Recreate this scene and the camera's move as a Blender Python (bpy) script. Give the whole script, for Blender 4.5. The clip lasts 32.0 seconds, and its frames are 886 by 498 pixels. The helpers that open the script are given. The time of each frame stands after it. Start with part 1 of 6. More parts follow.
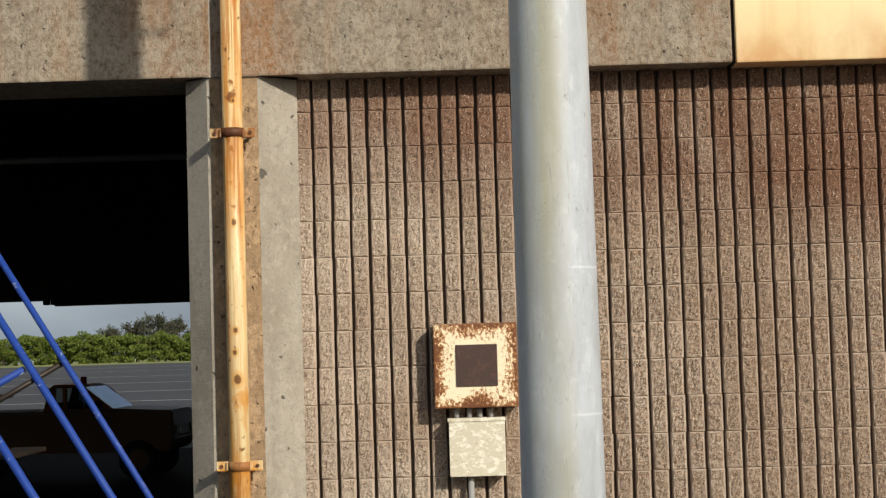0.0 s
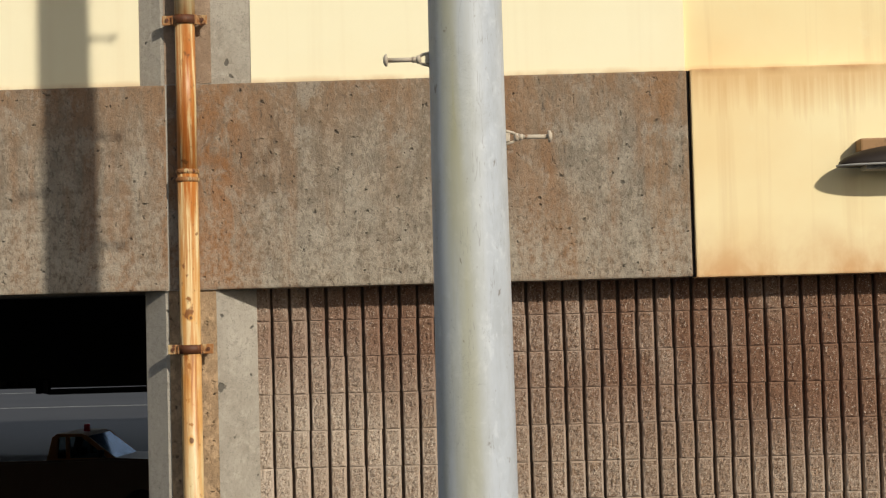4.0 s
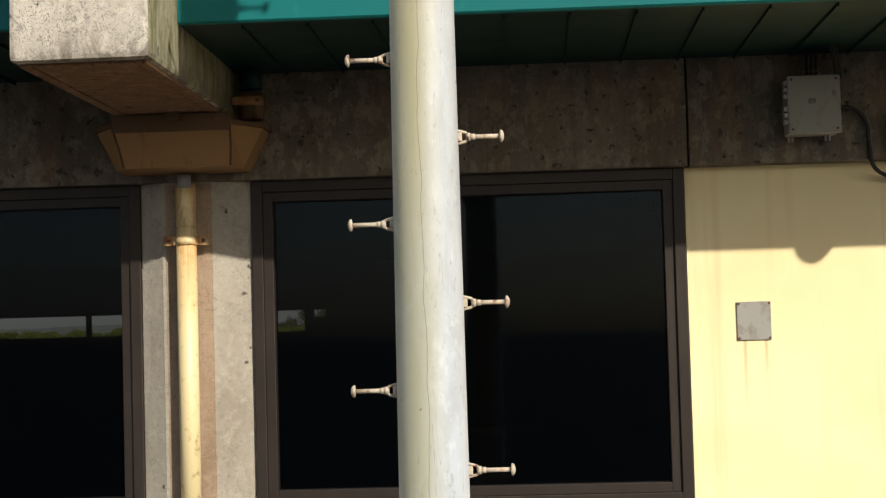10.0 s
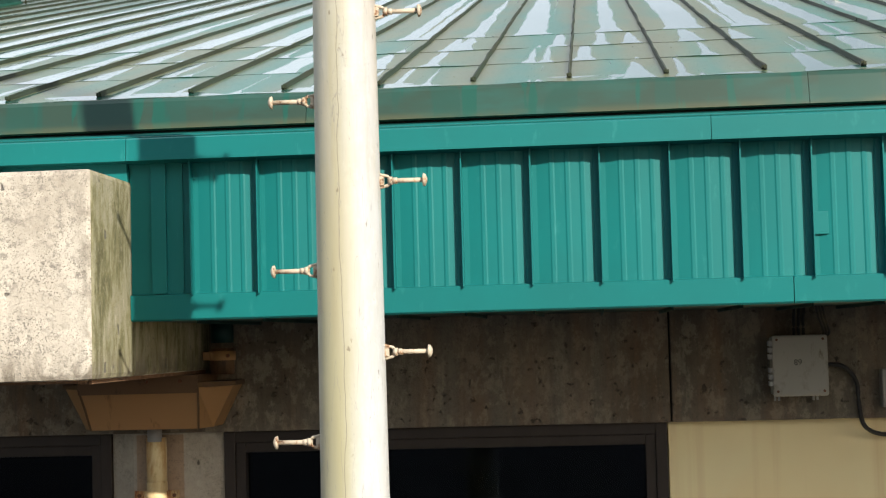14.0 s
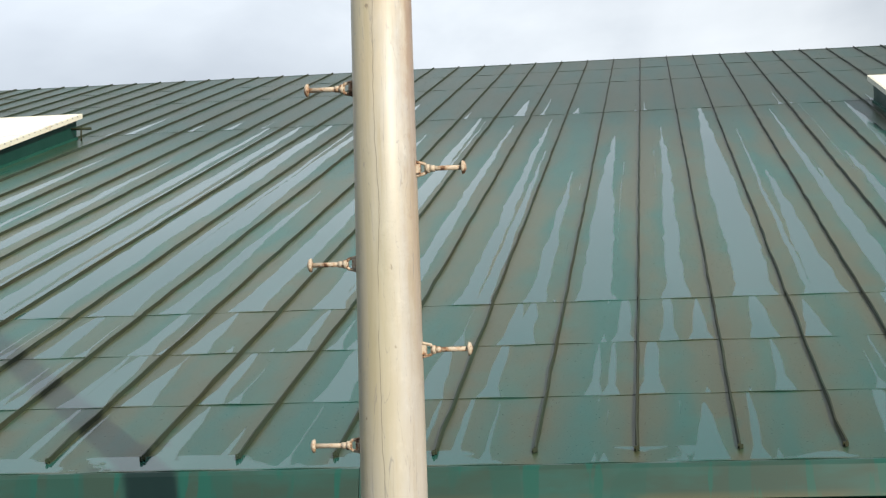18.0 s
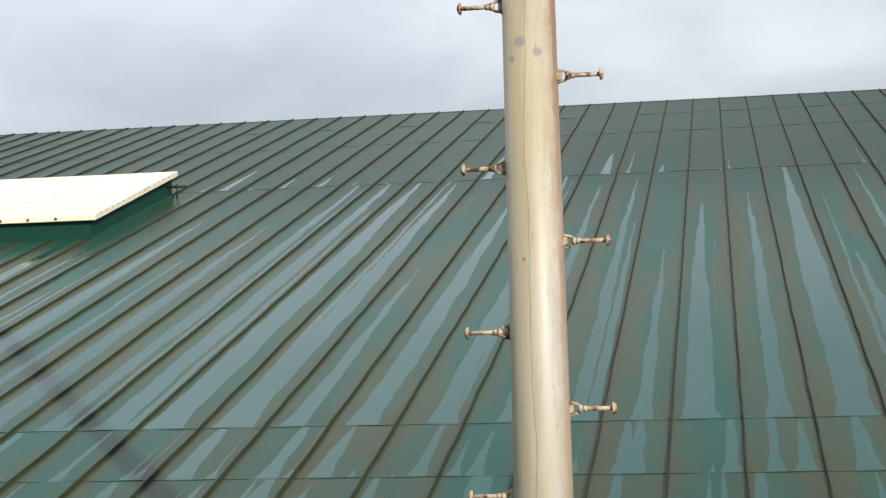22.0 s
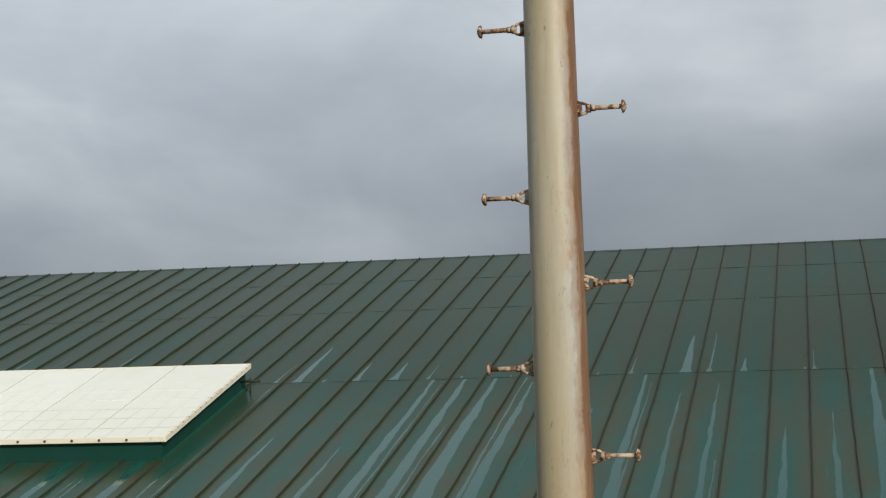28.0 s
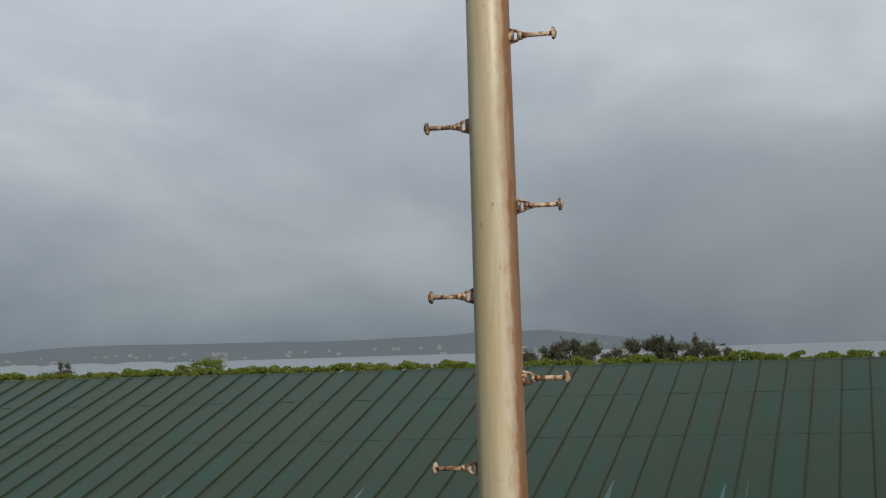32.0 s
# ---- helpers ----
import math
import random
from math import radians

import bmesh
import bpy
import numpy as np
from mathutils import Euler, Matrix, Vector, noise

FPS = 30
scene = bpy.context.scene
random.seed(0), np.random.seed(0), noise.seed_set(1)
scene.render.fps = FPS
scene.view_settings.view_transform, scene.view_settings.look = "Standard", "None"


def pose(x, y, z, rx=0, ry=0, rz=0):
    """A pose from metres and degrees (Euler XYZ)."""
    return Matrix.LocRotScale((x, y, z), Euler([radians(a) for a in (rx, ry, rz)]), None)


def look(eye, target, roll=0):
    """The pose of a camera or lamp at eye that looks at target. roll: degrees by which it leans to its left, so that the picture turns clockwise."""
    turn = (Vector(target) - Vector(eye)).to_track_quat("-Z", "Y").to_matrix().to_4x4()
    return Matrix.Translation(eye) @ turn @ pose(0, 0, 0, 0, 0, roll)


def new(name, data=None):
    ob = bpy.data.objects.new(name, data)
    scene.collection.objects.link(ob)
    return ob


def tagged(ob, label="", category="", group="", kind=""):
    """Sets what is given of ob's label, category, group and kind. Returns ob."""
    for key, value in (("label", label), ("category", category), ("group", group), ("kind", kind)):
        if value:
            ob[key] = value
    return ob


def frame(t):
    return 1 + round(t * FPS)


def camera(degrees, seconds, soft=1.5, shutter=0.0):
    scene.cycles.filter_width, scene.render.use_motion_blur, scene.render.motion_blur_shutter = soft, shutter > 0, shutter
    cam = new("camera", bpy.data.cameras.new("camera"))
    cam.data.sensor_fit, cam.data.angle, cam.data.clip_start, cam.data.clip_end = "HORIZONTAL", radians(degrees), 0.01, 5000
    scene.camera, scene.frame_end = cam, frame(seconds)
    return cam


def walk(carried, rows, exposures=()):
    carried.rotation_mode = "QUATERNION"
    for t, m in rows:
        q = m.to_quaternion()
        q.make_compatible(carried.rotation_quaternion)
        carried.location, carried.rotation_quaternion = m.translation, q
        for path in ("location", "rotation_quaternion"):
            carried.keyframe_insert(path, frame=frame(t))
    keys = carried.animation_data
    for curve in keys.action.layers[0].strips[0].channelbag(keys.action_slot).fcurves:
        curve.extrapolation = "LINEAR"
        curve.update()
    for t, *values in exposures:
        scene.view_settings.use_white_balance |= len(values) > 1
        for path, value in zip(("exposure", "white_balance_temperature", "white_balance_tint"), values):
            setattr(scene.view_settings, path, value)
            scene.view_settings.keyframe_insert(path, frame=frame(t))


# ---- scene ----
cam = camera(30.54, 32.0, soft=1.3)
PATH = [
    (0, (-0.126, -8.978, 2.233), (-0.119, 1.004, 2.838), -1.68),
    (0.5, (0.139, -8.950, 2.247), (0.133, 1.031, 2.855), -1.67),
    (1, (0.376, -8.968, 2.243), (0.355, 1.015, 2.839), -1.76),
    (1.5, (0.504, -9.004, 2.218), (0.459, 0.979, 2.811), -1.71),
    (2, (0.548, -9.077, 2.256), (0.486, 0.905, 2.847), -1.61),
    (2.5, (0.456, -9.050, 2.439), (0.373, 0.933, 3.014), -1.64),
    (4.5, (0.247, -9.009, 3.944), (0.095, 0.979, 4.410), -1.44),
    (5, (0.286, -8.900, 4.330), (0.097, 1.086, 4.811), -1.37),
    (5.5, (0.272, -8.885, 4.731), (0.054, 1.101, 5.218), -1.43),
    (6, (0.293, -8.922, 5.113), (0.047, 1.064, 5.585), -1.49),
    (6.5, (0.474, -8.856, 5.486), (0.187, 1.128, 5.963), -1.45),
    (7, (0.489, -8.713, 5.896), (0.160, 1.270, 6.374), -1.53),
    (7.5, (0.478, -8.645, 6.224), (0.116, 1.336, 6.718), -1.53),
    (8, (0.494, -8.725, 6.389), (0.100, 1.255, 6.893), -1.52),
    (8.5, (0.578, -8.749, 6.423), (0.144, 1.228, 6.935), -1.56),
    (9, (0.699, -8.832, 6.397), (0.226, 1.142, 6.924), -1.56),
    (9.5, (0.729, -8.962, 6.412), (0.221, 1.012, 6.924), -1.59),
    (10, (0.669, -9.040, 6.556), (0.118, 0.931, 7.068), -1.56),
    (10.5, (0.674, -9.062, 6.896), (0.082, 0.908, 7.393), -1.54),
    (11, (0.797, -8.992, 7.266), (0.157, 0.975, 7.768), -1.54),
    (11.5, (0.895, -8.881, 7.675), (0.210, 1.082, 8.192), -1.53),
    (12, (0.973, -8.840, 7.864), (0.239, 1.119, 8.400), -1.47),
    (12.5, (1.035, -8.874, 7.858), (0.255, 1.082, 8.394), -1.48),
    (13, (1.114, -8.886, 7.825), (0.288, 1.065, 8.361), -1.48),
    (13.5, (1.185, -8.844, 7.874), (0.319, 1.104, 8.408), -1.48),
    (15.5, (0.932, -8.827, 8.331), (-0.117, 1.100, 8.919), -1.65),
    (16, (1.012, -8.724, 8.581), (-0.078, 1.200, 9.153), -1.63),
    (16.5, (1.039, -8.641, 8.616), (-0.095, 1.277, 9.199), -1.79),
    (17, (1.058, -8.556, 8.915), (-0.126, 1.357, 9.488), -1.71),
    (17.5, (1.105, -8.475, 9.391), (-0.126, 1.431, 9.983), -1.61),
    (18, (1.174, -8.498, 9.722), (-0.110, 1.401, 10.319), -1.67),
    (18.5, (1.224, -8.610, 9.852), (-0.105, 1.284, 10.445), -1.63),
    (19, (1.235, -8.695, 9.918), (-0.142, 1.192, 10.500), -1.63),
    (19.5, (1.142, -8.739, 9.995), (-0.285, 1.142, 10.570), -1.57),
    (20, (0.996, -8.830, 10.148), (-0.483, 1.044, 10.714), -1.62),
    (20.5, (0.951, -8.861, 10.442), (-0.578, 1.005, 11.016), -1.60),
    (21, (0.956, -8.934, 10.490), (-0.623, 0.924, 11.060), -1.58),
    (21.5, (0.947, -9.011, 10.507), (-0.677, 0.840, 11.066), -1.59),
    (22, (0.945, -9.015, 10.588), (-0.728, 0.828, 11.141), -1.61),
    (22.5, (0.944, -8.956, 10.962), (-0.777, 0.880, 11.514), -1.57),
    (23, (0.955, -8.930, 11.245), (-0.819, 0.895, 11.808), -1.65),
    (23.5, (0.961, -8.933, 11.461), (-0.859, 0.884, 12.020), -1.63),
    (24, (0.990, -8.853, 11.683), (-0.874, 0.956, 12.245), -1.66),
    (24.5, (0.995, -8.841, 11.964), (-0.916, 0.958, 12.537), -1.66),
    (25, (0.969, -8.777, 12.217), (-0.985, 1.013, 12.800), -1.75),
    (25.5, (0.971, -8.808, 12.400), (-1.025, 0.974, 12.979), -1.72),
    (27.5, (1.107, -8.663, 12.911), (-1.063, 1.079, 13.531), -1.76),
    (28, (1.150, -8.710, 13.151), (-1.058, 1.023, 13.776), -1.74),
    (28.5, (1.162, -8.783, 13.323), (-1.089, 0.941, 13.940), -1.78),
    (29, (1.182, -8.784, 13.501), (-1.107, 0.931, 14.114), -1.76),
    (29.5, (1.250, -8.743, 13.706), (-1.080, 0.963, 14.321), -1.78),
    (30, (1.355, -8.650, 13.872), (-1.009, 1.047, 14.493), -1.82),
    (30.5, (1.426, -8.670, 14.152), (-0.968, 1.019, 14.782), -1.78),
    (31, (1.510, -8.717, 14.533), (-0.925, 0.962, 15.158), -1.82),
    (31.5, (1.531, -8.764, 14.949), (-0.953, 0.903, 15.570), -1.73),
    (32, (1.561, -8.726, 15.314), (-0.959, 0.932, 15.927), -1.77),
]
EXPOSURES = ((0, -0.04), (2, -0.08), (2.5, -0.15), (4.5, -0.30), (5, -0.55), (6, -0.78), (7, -0.70), (8.5, 0.15), (10.5, 0.28), (11, 0.46), (12, 0.64), (13.5, 0.70), (15.5, 0.40), (17, 0.33), (18, 0.22), (19, 0.15), (22, 0.08), (25, -0.14), (28, -0.42), (32, -0.50))

walk(cam, [(t, look(eye, target, roll)) for t, eye, target, roll in PATH], exposures=EXPOSURES)

# ---- light ----
SUN_AZ = (0.715, -1.0, 0.65)            # towards the sun
sun_dir = Vector(SUN_AZ).normalized()
sun = new("sun", bpy.data.lights.new("sun", "SUN"))
sun.data.energy, sun.data.angle, sun.data.color = 4.3, radians(0.7), (1.0, 0.92, 0.79)
sun.matrix_world = look(sun_dir * 50, (0, 0, 0))

world = bpy.data.worlds.new("sky")
scene.world = world
world.use_nodes = True
wn, wl = world.node_tree.nodes, world.node_tree.links
wn.clear()
w_out = wn.new("ShaderNodeOutputWorld")
w_bg = wn.new("ShaderNodeBackground")
w_sky = wn.new("ShaderNodeTexSky")
w_sky.sky_type, w_sky.sun_disc = "NISHITA", False
w_sky.sun_elevation, w_sky.sun_rotation = radians(28.5), math.atan2(SUN_AZ[0], SUN_AZ[1])
w_sky.dust_density = 2.0
w_co = wn.new("ShaderNodeTexCoord")
w_map = wn.new("ShaderNodeMapping")
w_map.inputs["Scale"].default_value = (1.6, 1.6, 4.0)
w_n1 = wn.new("ShaderNodeTexNoise")
w_n1.inputs["Scale"].default_value, w_n1.inputs["Detail"].default_value, w_n1.inputs["Roughness"].default_value = 1.9, 7, 0.50
w_n1.inputs["Distortion"].default_value = 0.35
w_ramp = wn.new("ShaderNodeValToRGB")
for i, (p, c) in enumerate(((0.28, (0.435, 0.48, 0.545)), (0.50, (0.578, 0.63, 0.69)), (0.74, (0.83, 0.88, 0.925)))):
    e = w_ramp.color_ramp.elements[i] if i < 2 else w_ramp.color_ramp.elements.new(p)
    e.position, e.color = p, (*c, 1)
# the cloud deck is darker towards the horizon, where rain hangs over the far shore
w_sep = wn.new("ShaderNodeSeparateXYZ")
w_low = wn.new("ShaderNodeMapRange")
w_low.inputs["From Min"].default_value, w_low.inputs["From Max"].default_value = -0.01, 0.20
w_low.inputs["To Min"].default_value, w_low.inputs["To Max"].default_value = 0.0, 1.0
w_mul = wn.new("ShaderNodeMix")
w_mul.data_type, w_mul.blend_type = "RGBA", "MULTIPLY"
w_mul.inputs[0].default_value = 1.0
w_mix = wn.new("ShaderNodeMix")
w_mix.data_type = "RGBA"
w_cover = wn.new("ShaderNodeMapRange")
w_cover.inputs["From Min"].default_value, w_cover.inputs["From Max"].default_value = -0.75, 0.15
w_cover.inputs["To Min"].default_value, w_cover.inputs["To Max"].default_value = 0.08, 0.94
w_gain = wn.new("ShaderNodeMix")
w_gain.data_type, w_gain.blend_type = "RGBA", "MULTIPLY"
w_gain.inputs[0].default_value = 1.0
w_gain.inputs[7].default_value = (0.070, 0.070, 0.070, 1)
wl.new(w_co.outputs["Generated"], w_map.inputs["Vector"])
wl.new(w_map.outputs["Vector"], w_n1.inputs["Vector"])
w_map2 = wn.new("ShaderNodeMapping")
w_map2.inputs["Scale"].default_value, w_map2.inputs["Location"].default_value = (1.0, 1.0, 1.5), (0.7, 0.2, 0.4)
w_n2 = wn.new("ShaderNodeTexNoise")
w_n2.inputs["Scale"].default_value, w_n2.inputs["Detail"].default_value, w_n2.inputs["Roughness"].default_value = 8.5, 7, 0.48
w_n2.inputs["Distortion"].default_value = 0.5
w_wisp = wn.new("ShaderNodeMath")
w_wisp.operation = "MULTIPLY_ADD"
w_wisp.inputs[1].default_value = 0.34
w_sum = wn.new("ShaderNodeMath")
w_sum.operation = "SUBTRACT"
w_sum.inputs[1].default_value = 0.17
wl.new(w_co.outputs["Generated"], w_map2.inputs["Vector"])
wl.new(w_map2.outputs["Vector"], w_n2.inputs["Vector"])
wl.new(w_n2.outputs["Fac"], w_wisp.inputs[0])
wl.new(w_n1.outputs["Fac"], w_wisp.inputs[2])
wl.new(w_wisp.outputs[0], w_sum.inputs[0])
wl.new(w_sum.outputs[0], w_ramp.inputs["Fac"])
wl.new(w_co.outputs["Generated"], w_sep.inputs["Vector"])
w_west = wn.new("ShaderNodeMapRange")
w_west.inputs["From Min"].default_value, w_west.inputs["From Max"].default_value = -0.35, 0.35
w_west.inputs["To Min"].default_value, w_west.inputs["To Max"].default_value = 1.27, 0.71
w_haze = wn.new("ShaderNodeMix")
w_haze.data_type = "RGBA"
w_haze.inputs[6].default_value, w_haze.inputs[7].default_value = (0.245, 0.284, 0.312, 1), (1, 1, 1, 1)
w_side = wn.new("ShaderNodeMix")
w_side.data_type, w_side.blend_type = "RGBA", "MULTIPLY"
w_side.inputs[0].default_value = 1.0
wl.new(w_sep.outputs["X"], w_west.inputs["Value"])
w_open = wn.new("ShaderNodeMapRange")
w_open.inputs["From Min"].default_value, w_open.inputs["From Max"].default_value = -0.30, 0.0
w_open.inputs["To Min"].default_value, w_open.inputs["To Max"].default_value = 0.0, 0.20
w_lift = wn.new("ShaderNodeMath")
w_lift.use_clamp = True
wl.new(w_sep.outputs["X"], w_open.inputs["Value"])
wl.new(w_low.outputs["Result"], w_lift.inputs[0])
wl.new(w_open.outputs["Result"], w_lift.inputs[1])
wl.new(w_lift.outputs[0], w_haze.inputs[0])
wl.new(w_haze.outputs[2], w_side.inputs[6])
wl.new(w_west.outputs["Result"], w_side.inputs[7])
wl.new(w_sep.outputs["Z"], w_low.inputs["Value"])
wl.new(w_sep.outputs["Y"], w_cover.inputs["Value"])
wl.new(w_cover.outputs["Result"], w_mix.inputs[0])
wl.new(w_ramp.outputs["Color"], w_mul.inputs[6])
wl.new(w_side.outputs[2], w_mul.inputs[7])
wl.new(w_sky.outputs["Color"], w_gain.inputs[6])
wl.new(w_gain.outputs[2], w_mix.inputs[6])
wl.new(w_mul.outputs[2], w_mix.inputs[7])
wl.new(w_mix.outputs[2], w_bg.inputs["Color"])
w_bg.inputs["Strength"].default_value = 1.05
wl.new(w_bg.outputs["Background"], w_out.inputs["Surface"])


# ---- materials ----
class Mat:
    """A small node builder for one Principled material."""

    def __init__(self, name, color=(0.5, 0.5, 0.5), rough=0.7, metal=0.0, spec=0.4):
        self.m = bpy.data.materials.new(name)
        self.m.use_nodes = True
        self.t = self.m.node_tree
        self.b = self.t.nodes["Principled BSDF"]
        self.b.inputs["Base Color"].default_value = (*color, 1)
        self.b.inputs["Roughness"].default_value = rough
        self.b.inputs["Metallic"].default_value = metal
        self.b.inputs["Specular IOR Level"].default_value = spec
        self.geo = self.t.nodes.new("ShaderNodeNewGeometry")
        self.color = None
        self.plain = (*color, 1)

    def link(self, a, b):
        self.t.links.new(a, b)

    def noise(self, scale, stretch=(1, 1, 1), detail=6, rough=0.6, distortion=0.0, offset=(0, 0, 0)):
        mp = self.t.nodes.new("ShaderNodeMapping")
        mp.inputs["Scale"].default_value = stretch
        mp.inputs["Location"].default_value = offset
        self.link(self.geo.outputs["Position"], mp.inputs["Vector"])
        n = self.t.nodes.new("ShaderNodeTexNoise")
        n.inputs["Scale"].default_value, n.inputs["Detail"].default_value = scale, detail
        n.inputs["Roughness"].default_value, n.inputs["Distortion"].default_value = rough, distortion
        self.link(mp.outputs["Vector"], n.inputs["Vector"])
        return n.outputs["Fac"]

    def ramp(self, fac, a, b, lo=0.0, hi=1.0):
        r = self.t.nodes.new("ShaderNodeMapRange")
        r.inputs["From Min"].default_value, r.inputs["From Max"].default_value = a, b
        r.inputs["To Min"].default_value, r.inputs["To Max"].default_value = lo, hi
        self.link(fac, r.inputs["Value"])
        return r.outputs["Result"]

    def math(self, op, a, b):
        n = self.t.nodes.new("ShaderNodeMath")
        n.operation = op
        for i, v in enumerate((a, b)):
            if isinstance(v, (int, float)):
                n.inputs[i].default_value = v
            else:
                self.link(v, n.inputs[i])
        return n.outputs[0]

    def axis(self, i):
        s = self.t.nodes.new("ShaderNodeSeparateXYZ")
        self.link(self.geo.outputs["Position"], s.inputs["Vector"])
        return s.outputs[i]

    def over(self, fac, color, amount=1.0):
        """Lay a colour over what is there, where fac is high."""
        if amount != 1.0:
            fac = self.math("MULTIPLY", fac, amount)
        n = self.t.nodes.new("ShaderNodeMix")
        n.data_type = "RGBA"
        self.link(fac, n.inputs[0])
        if self.color is None:
            n.inputs[6].default_value = self.plain
        else:
            self.link(self.color, n.inputs[6])
        n.inputs[7].default_value = (*color, 1)
        self.color = n.outputs[2]
        return self

    def vary(self, amount=0.2):
        """Piece by piece change of brightness."""
        o = self.t.nodes.new("ShaderNodeObjectInfo")
        return self.shade(self.ramp(o.outputs["Random"], 0, 1, 1 - amount, 1 + amount))

    def shade(self, fac):
        n = self.t.nodes.new("ShaderNodeMix")
        n.data_type, n.blend_type = "RGBA", "MULTIPLY"
        n.inputs[0].default_value = 1.0
        if self.color is None:
            n.inputs[6].default_value = self.plain
        else:
            self.link(self.color, n.inputs[6])
        self.link(fac, n.inputs[7])
        self.color = n.outputs[2]
        return self

    def rough(self, value):
        self.link(value, self.b.inputs["Roughness"])
        return self

    def bump(self, height, distance=0.01, strength=0.6):
        n = self.t.nodes.new("ShaderNodeBump")
        n.inputs["Distance"].default_value, n.inputs["Strength"].default_value = distance, strength
        self.link(height, n.inputs["Height"])
        self.link(n.outputs["Normal"], self.b.inputs["Normal"])
        return self

    def done(self):
        if self.color is not None:
            self.link(self.color, self.b.inputs["Base Color"])
        return self.m


def concrete(name, base, dark, rust=0.25, pits=1.0, moss=0.0, streak=0.0, wash=0.0):
    k = Mat(name, base, 0.92)
    big = k.noise(1.7, (1, 1, 0.55), 6, 0.62)
    k.over(k.ramp(big, 0.40, 0.66), dark, 0.75)
    mid = k.noise(7, (1.3, 1.3, 0.6), 8, 0.74, 0.5, (2, 6, 1))
    k.over(k.ramp(mid, 0.50, 0.57), tuple(c * 0.55 for c in base), 0.5 * pits)
    pale = k.noise(10, (1.2, 1.2, 0.75), 8, 0.74, 0.12, (3, 1, 7))
    k.over(k.ramp(pale, 0.50, 0.56), tuple(min(1, c * 1.5) for c in base), 0.6)
    crust = k.noise(26, (1, 1, 0.8), 8, 0.75, 0.15, (7, 3, 3))
    k.over(k.ramp(crust, 0.52, 0.57), tuple(c * 0.42 for c in base), 0.7 * pits)
    if rust:
        st = k.noise(2.4, (2.0, 2.0, 0.22), 6, 0.62, 0.2, (9, 4, 2))
        k.over(k.ramp(st, 0.48, 0.66), (0.25, 0.125, 0.055), rust)
    if wash:
        # rust washed out of the drain pipe and along the top arris
        x, z = k.axis(0), k.axis(2)
        near = k.ramp(k.math("ABSOLUTE", k.math("ADD", x, 1.16), 0), 0.34, 0.10)
        w1 = k.math("MULTIPLY", near, k.ramp(k.math("ADD", mid, k.ramp(z, 4.9, 3.8, 0.0, 0.10)), 0.40, 0.58))
        k.over(w1, (0.27, 0.115, 0.035), wash)
        w2 = k.math("MULTIPLY", k.ramp(z, 4.55, 4.93), k.ramp(mid, 0.36, 0.58))
        k.over(w2, (0.27, 0.16, 0.085), wash)
        run = k.noise(3.2, (1.6, 1.6, 0.3), 7, 0.7, 0.4, (6, 2, 3))
        k.over(k.math("MULTIPLY", k.ramp(x, 0.3, 1.5, 0.25, 1.0), k.ramp(run, 0.46, 0.60)), (0.29, 0.15, 0.062), wash * 0.75)
        mott = k.noise(4.0, (1, 1, 0.8), 8, 0.75, 0.3, (1, 9, 4))
        k.over(k.ramp(mott, 0.52, 0.60), (0.37, 0.33, 0.265), 0.55)
        pale_low = k.math("MULTIPLY", k.ramp(k.math("ADD", z, k.math("MULTIPLY", big, 0.6)), 4.75, 4.25), k.ramp(crust, 0.60, 0.42))
        k.over(pale_low, (0.43, 0.38, 0.30), 0.55)
        ck = k.noise(16, (2.2, 2.2, 0.45), 8, 0.8, 0.3, (5, 1, 2))
        k.over(k.ramp(ck, 0.585, 0.64), (0.075, 0.06, 0.045), 0.75)
    if streak:
        sk = k.noise(5, (2.4, 2.4, 0.16), 6, 0.65, 0.2, (1, 4, 9))
        k.over(k.ramp(sk, 0.52, 0.66), tuple(c * 0.38 for c in base), streak)
    if moss:
        ms = k.noise(3.0, (3.5, 3.5, 0.35), 6, 0.65, 0.2, (2, 8, 5))
        n = k.t.nodes.new("ShaderNodeSeparateXYZ")
        k.link(k.geo.outputs["Normal"], n.inputs["Vector"])
        east = k.ramp(n.outputs[0], 0.5, 0.9)
        k.over(k.math("MULTIPLY", east, k.ramp(ms, 0.30, 0.55)), (0.21, 0.20, 0.055), moss)
        k.over(k.math("MULTIPLY", east, k.ramp(ms, 0.52, 0.66)), (0.085, 0.085, 0.045), 0.8)
        low = k.ramp(k.axis(2), 7.90, 7.80)
        k.over(k.math("MULTIPLY", low, k.ramp(mid, 0.42, 0.56)), (0.10, 0.085, 0.065), 0.8)
    grit = k.noise(48, (1, 1, 0.8), 5, 0.7, 0.5)
    k.over(k.ramp(grit, 0.54, 0.62), tuple(c * 0.34 for c in base), 0.75 * pits)
    pit = k.noise(24, (1, 1, 1), 3, 0.5, 0.0, (5, 5, 2))
    k.over(k.ramp(pit, 0.66, 0.71), tuple(c * 0.2 for c in base), 0.7)
    hole = k.math("ADD", k.math("MULTIPLY", grit, -0.8), k.math("MULTIPLY", k.ramp(pit, 0.64, 0.72), -1.2))
    k.bump(k.math("ADD", hole, mid), 0.012, 0.85)
    return k.done()


m_concrete = concrete("weathered_concrete", (0.265, 0.226, 0.174), (0.165, 0.125, 0.084), 0.7, 0.55, 0.0, 0.0, 0.8)
# head beam: stains, plus the eave's shade darkened into the base colour
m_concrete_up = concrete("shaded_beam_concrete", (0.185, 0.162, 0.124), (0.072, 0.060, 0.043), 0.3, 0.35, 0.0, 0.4)


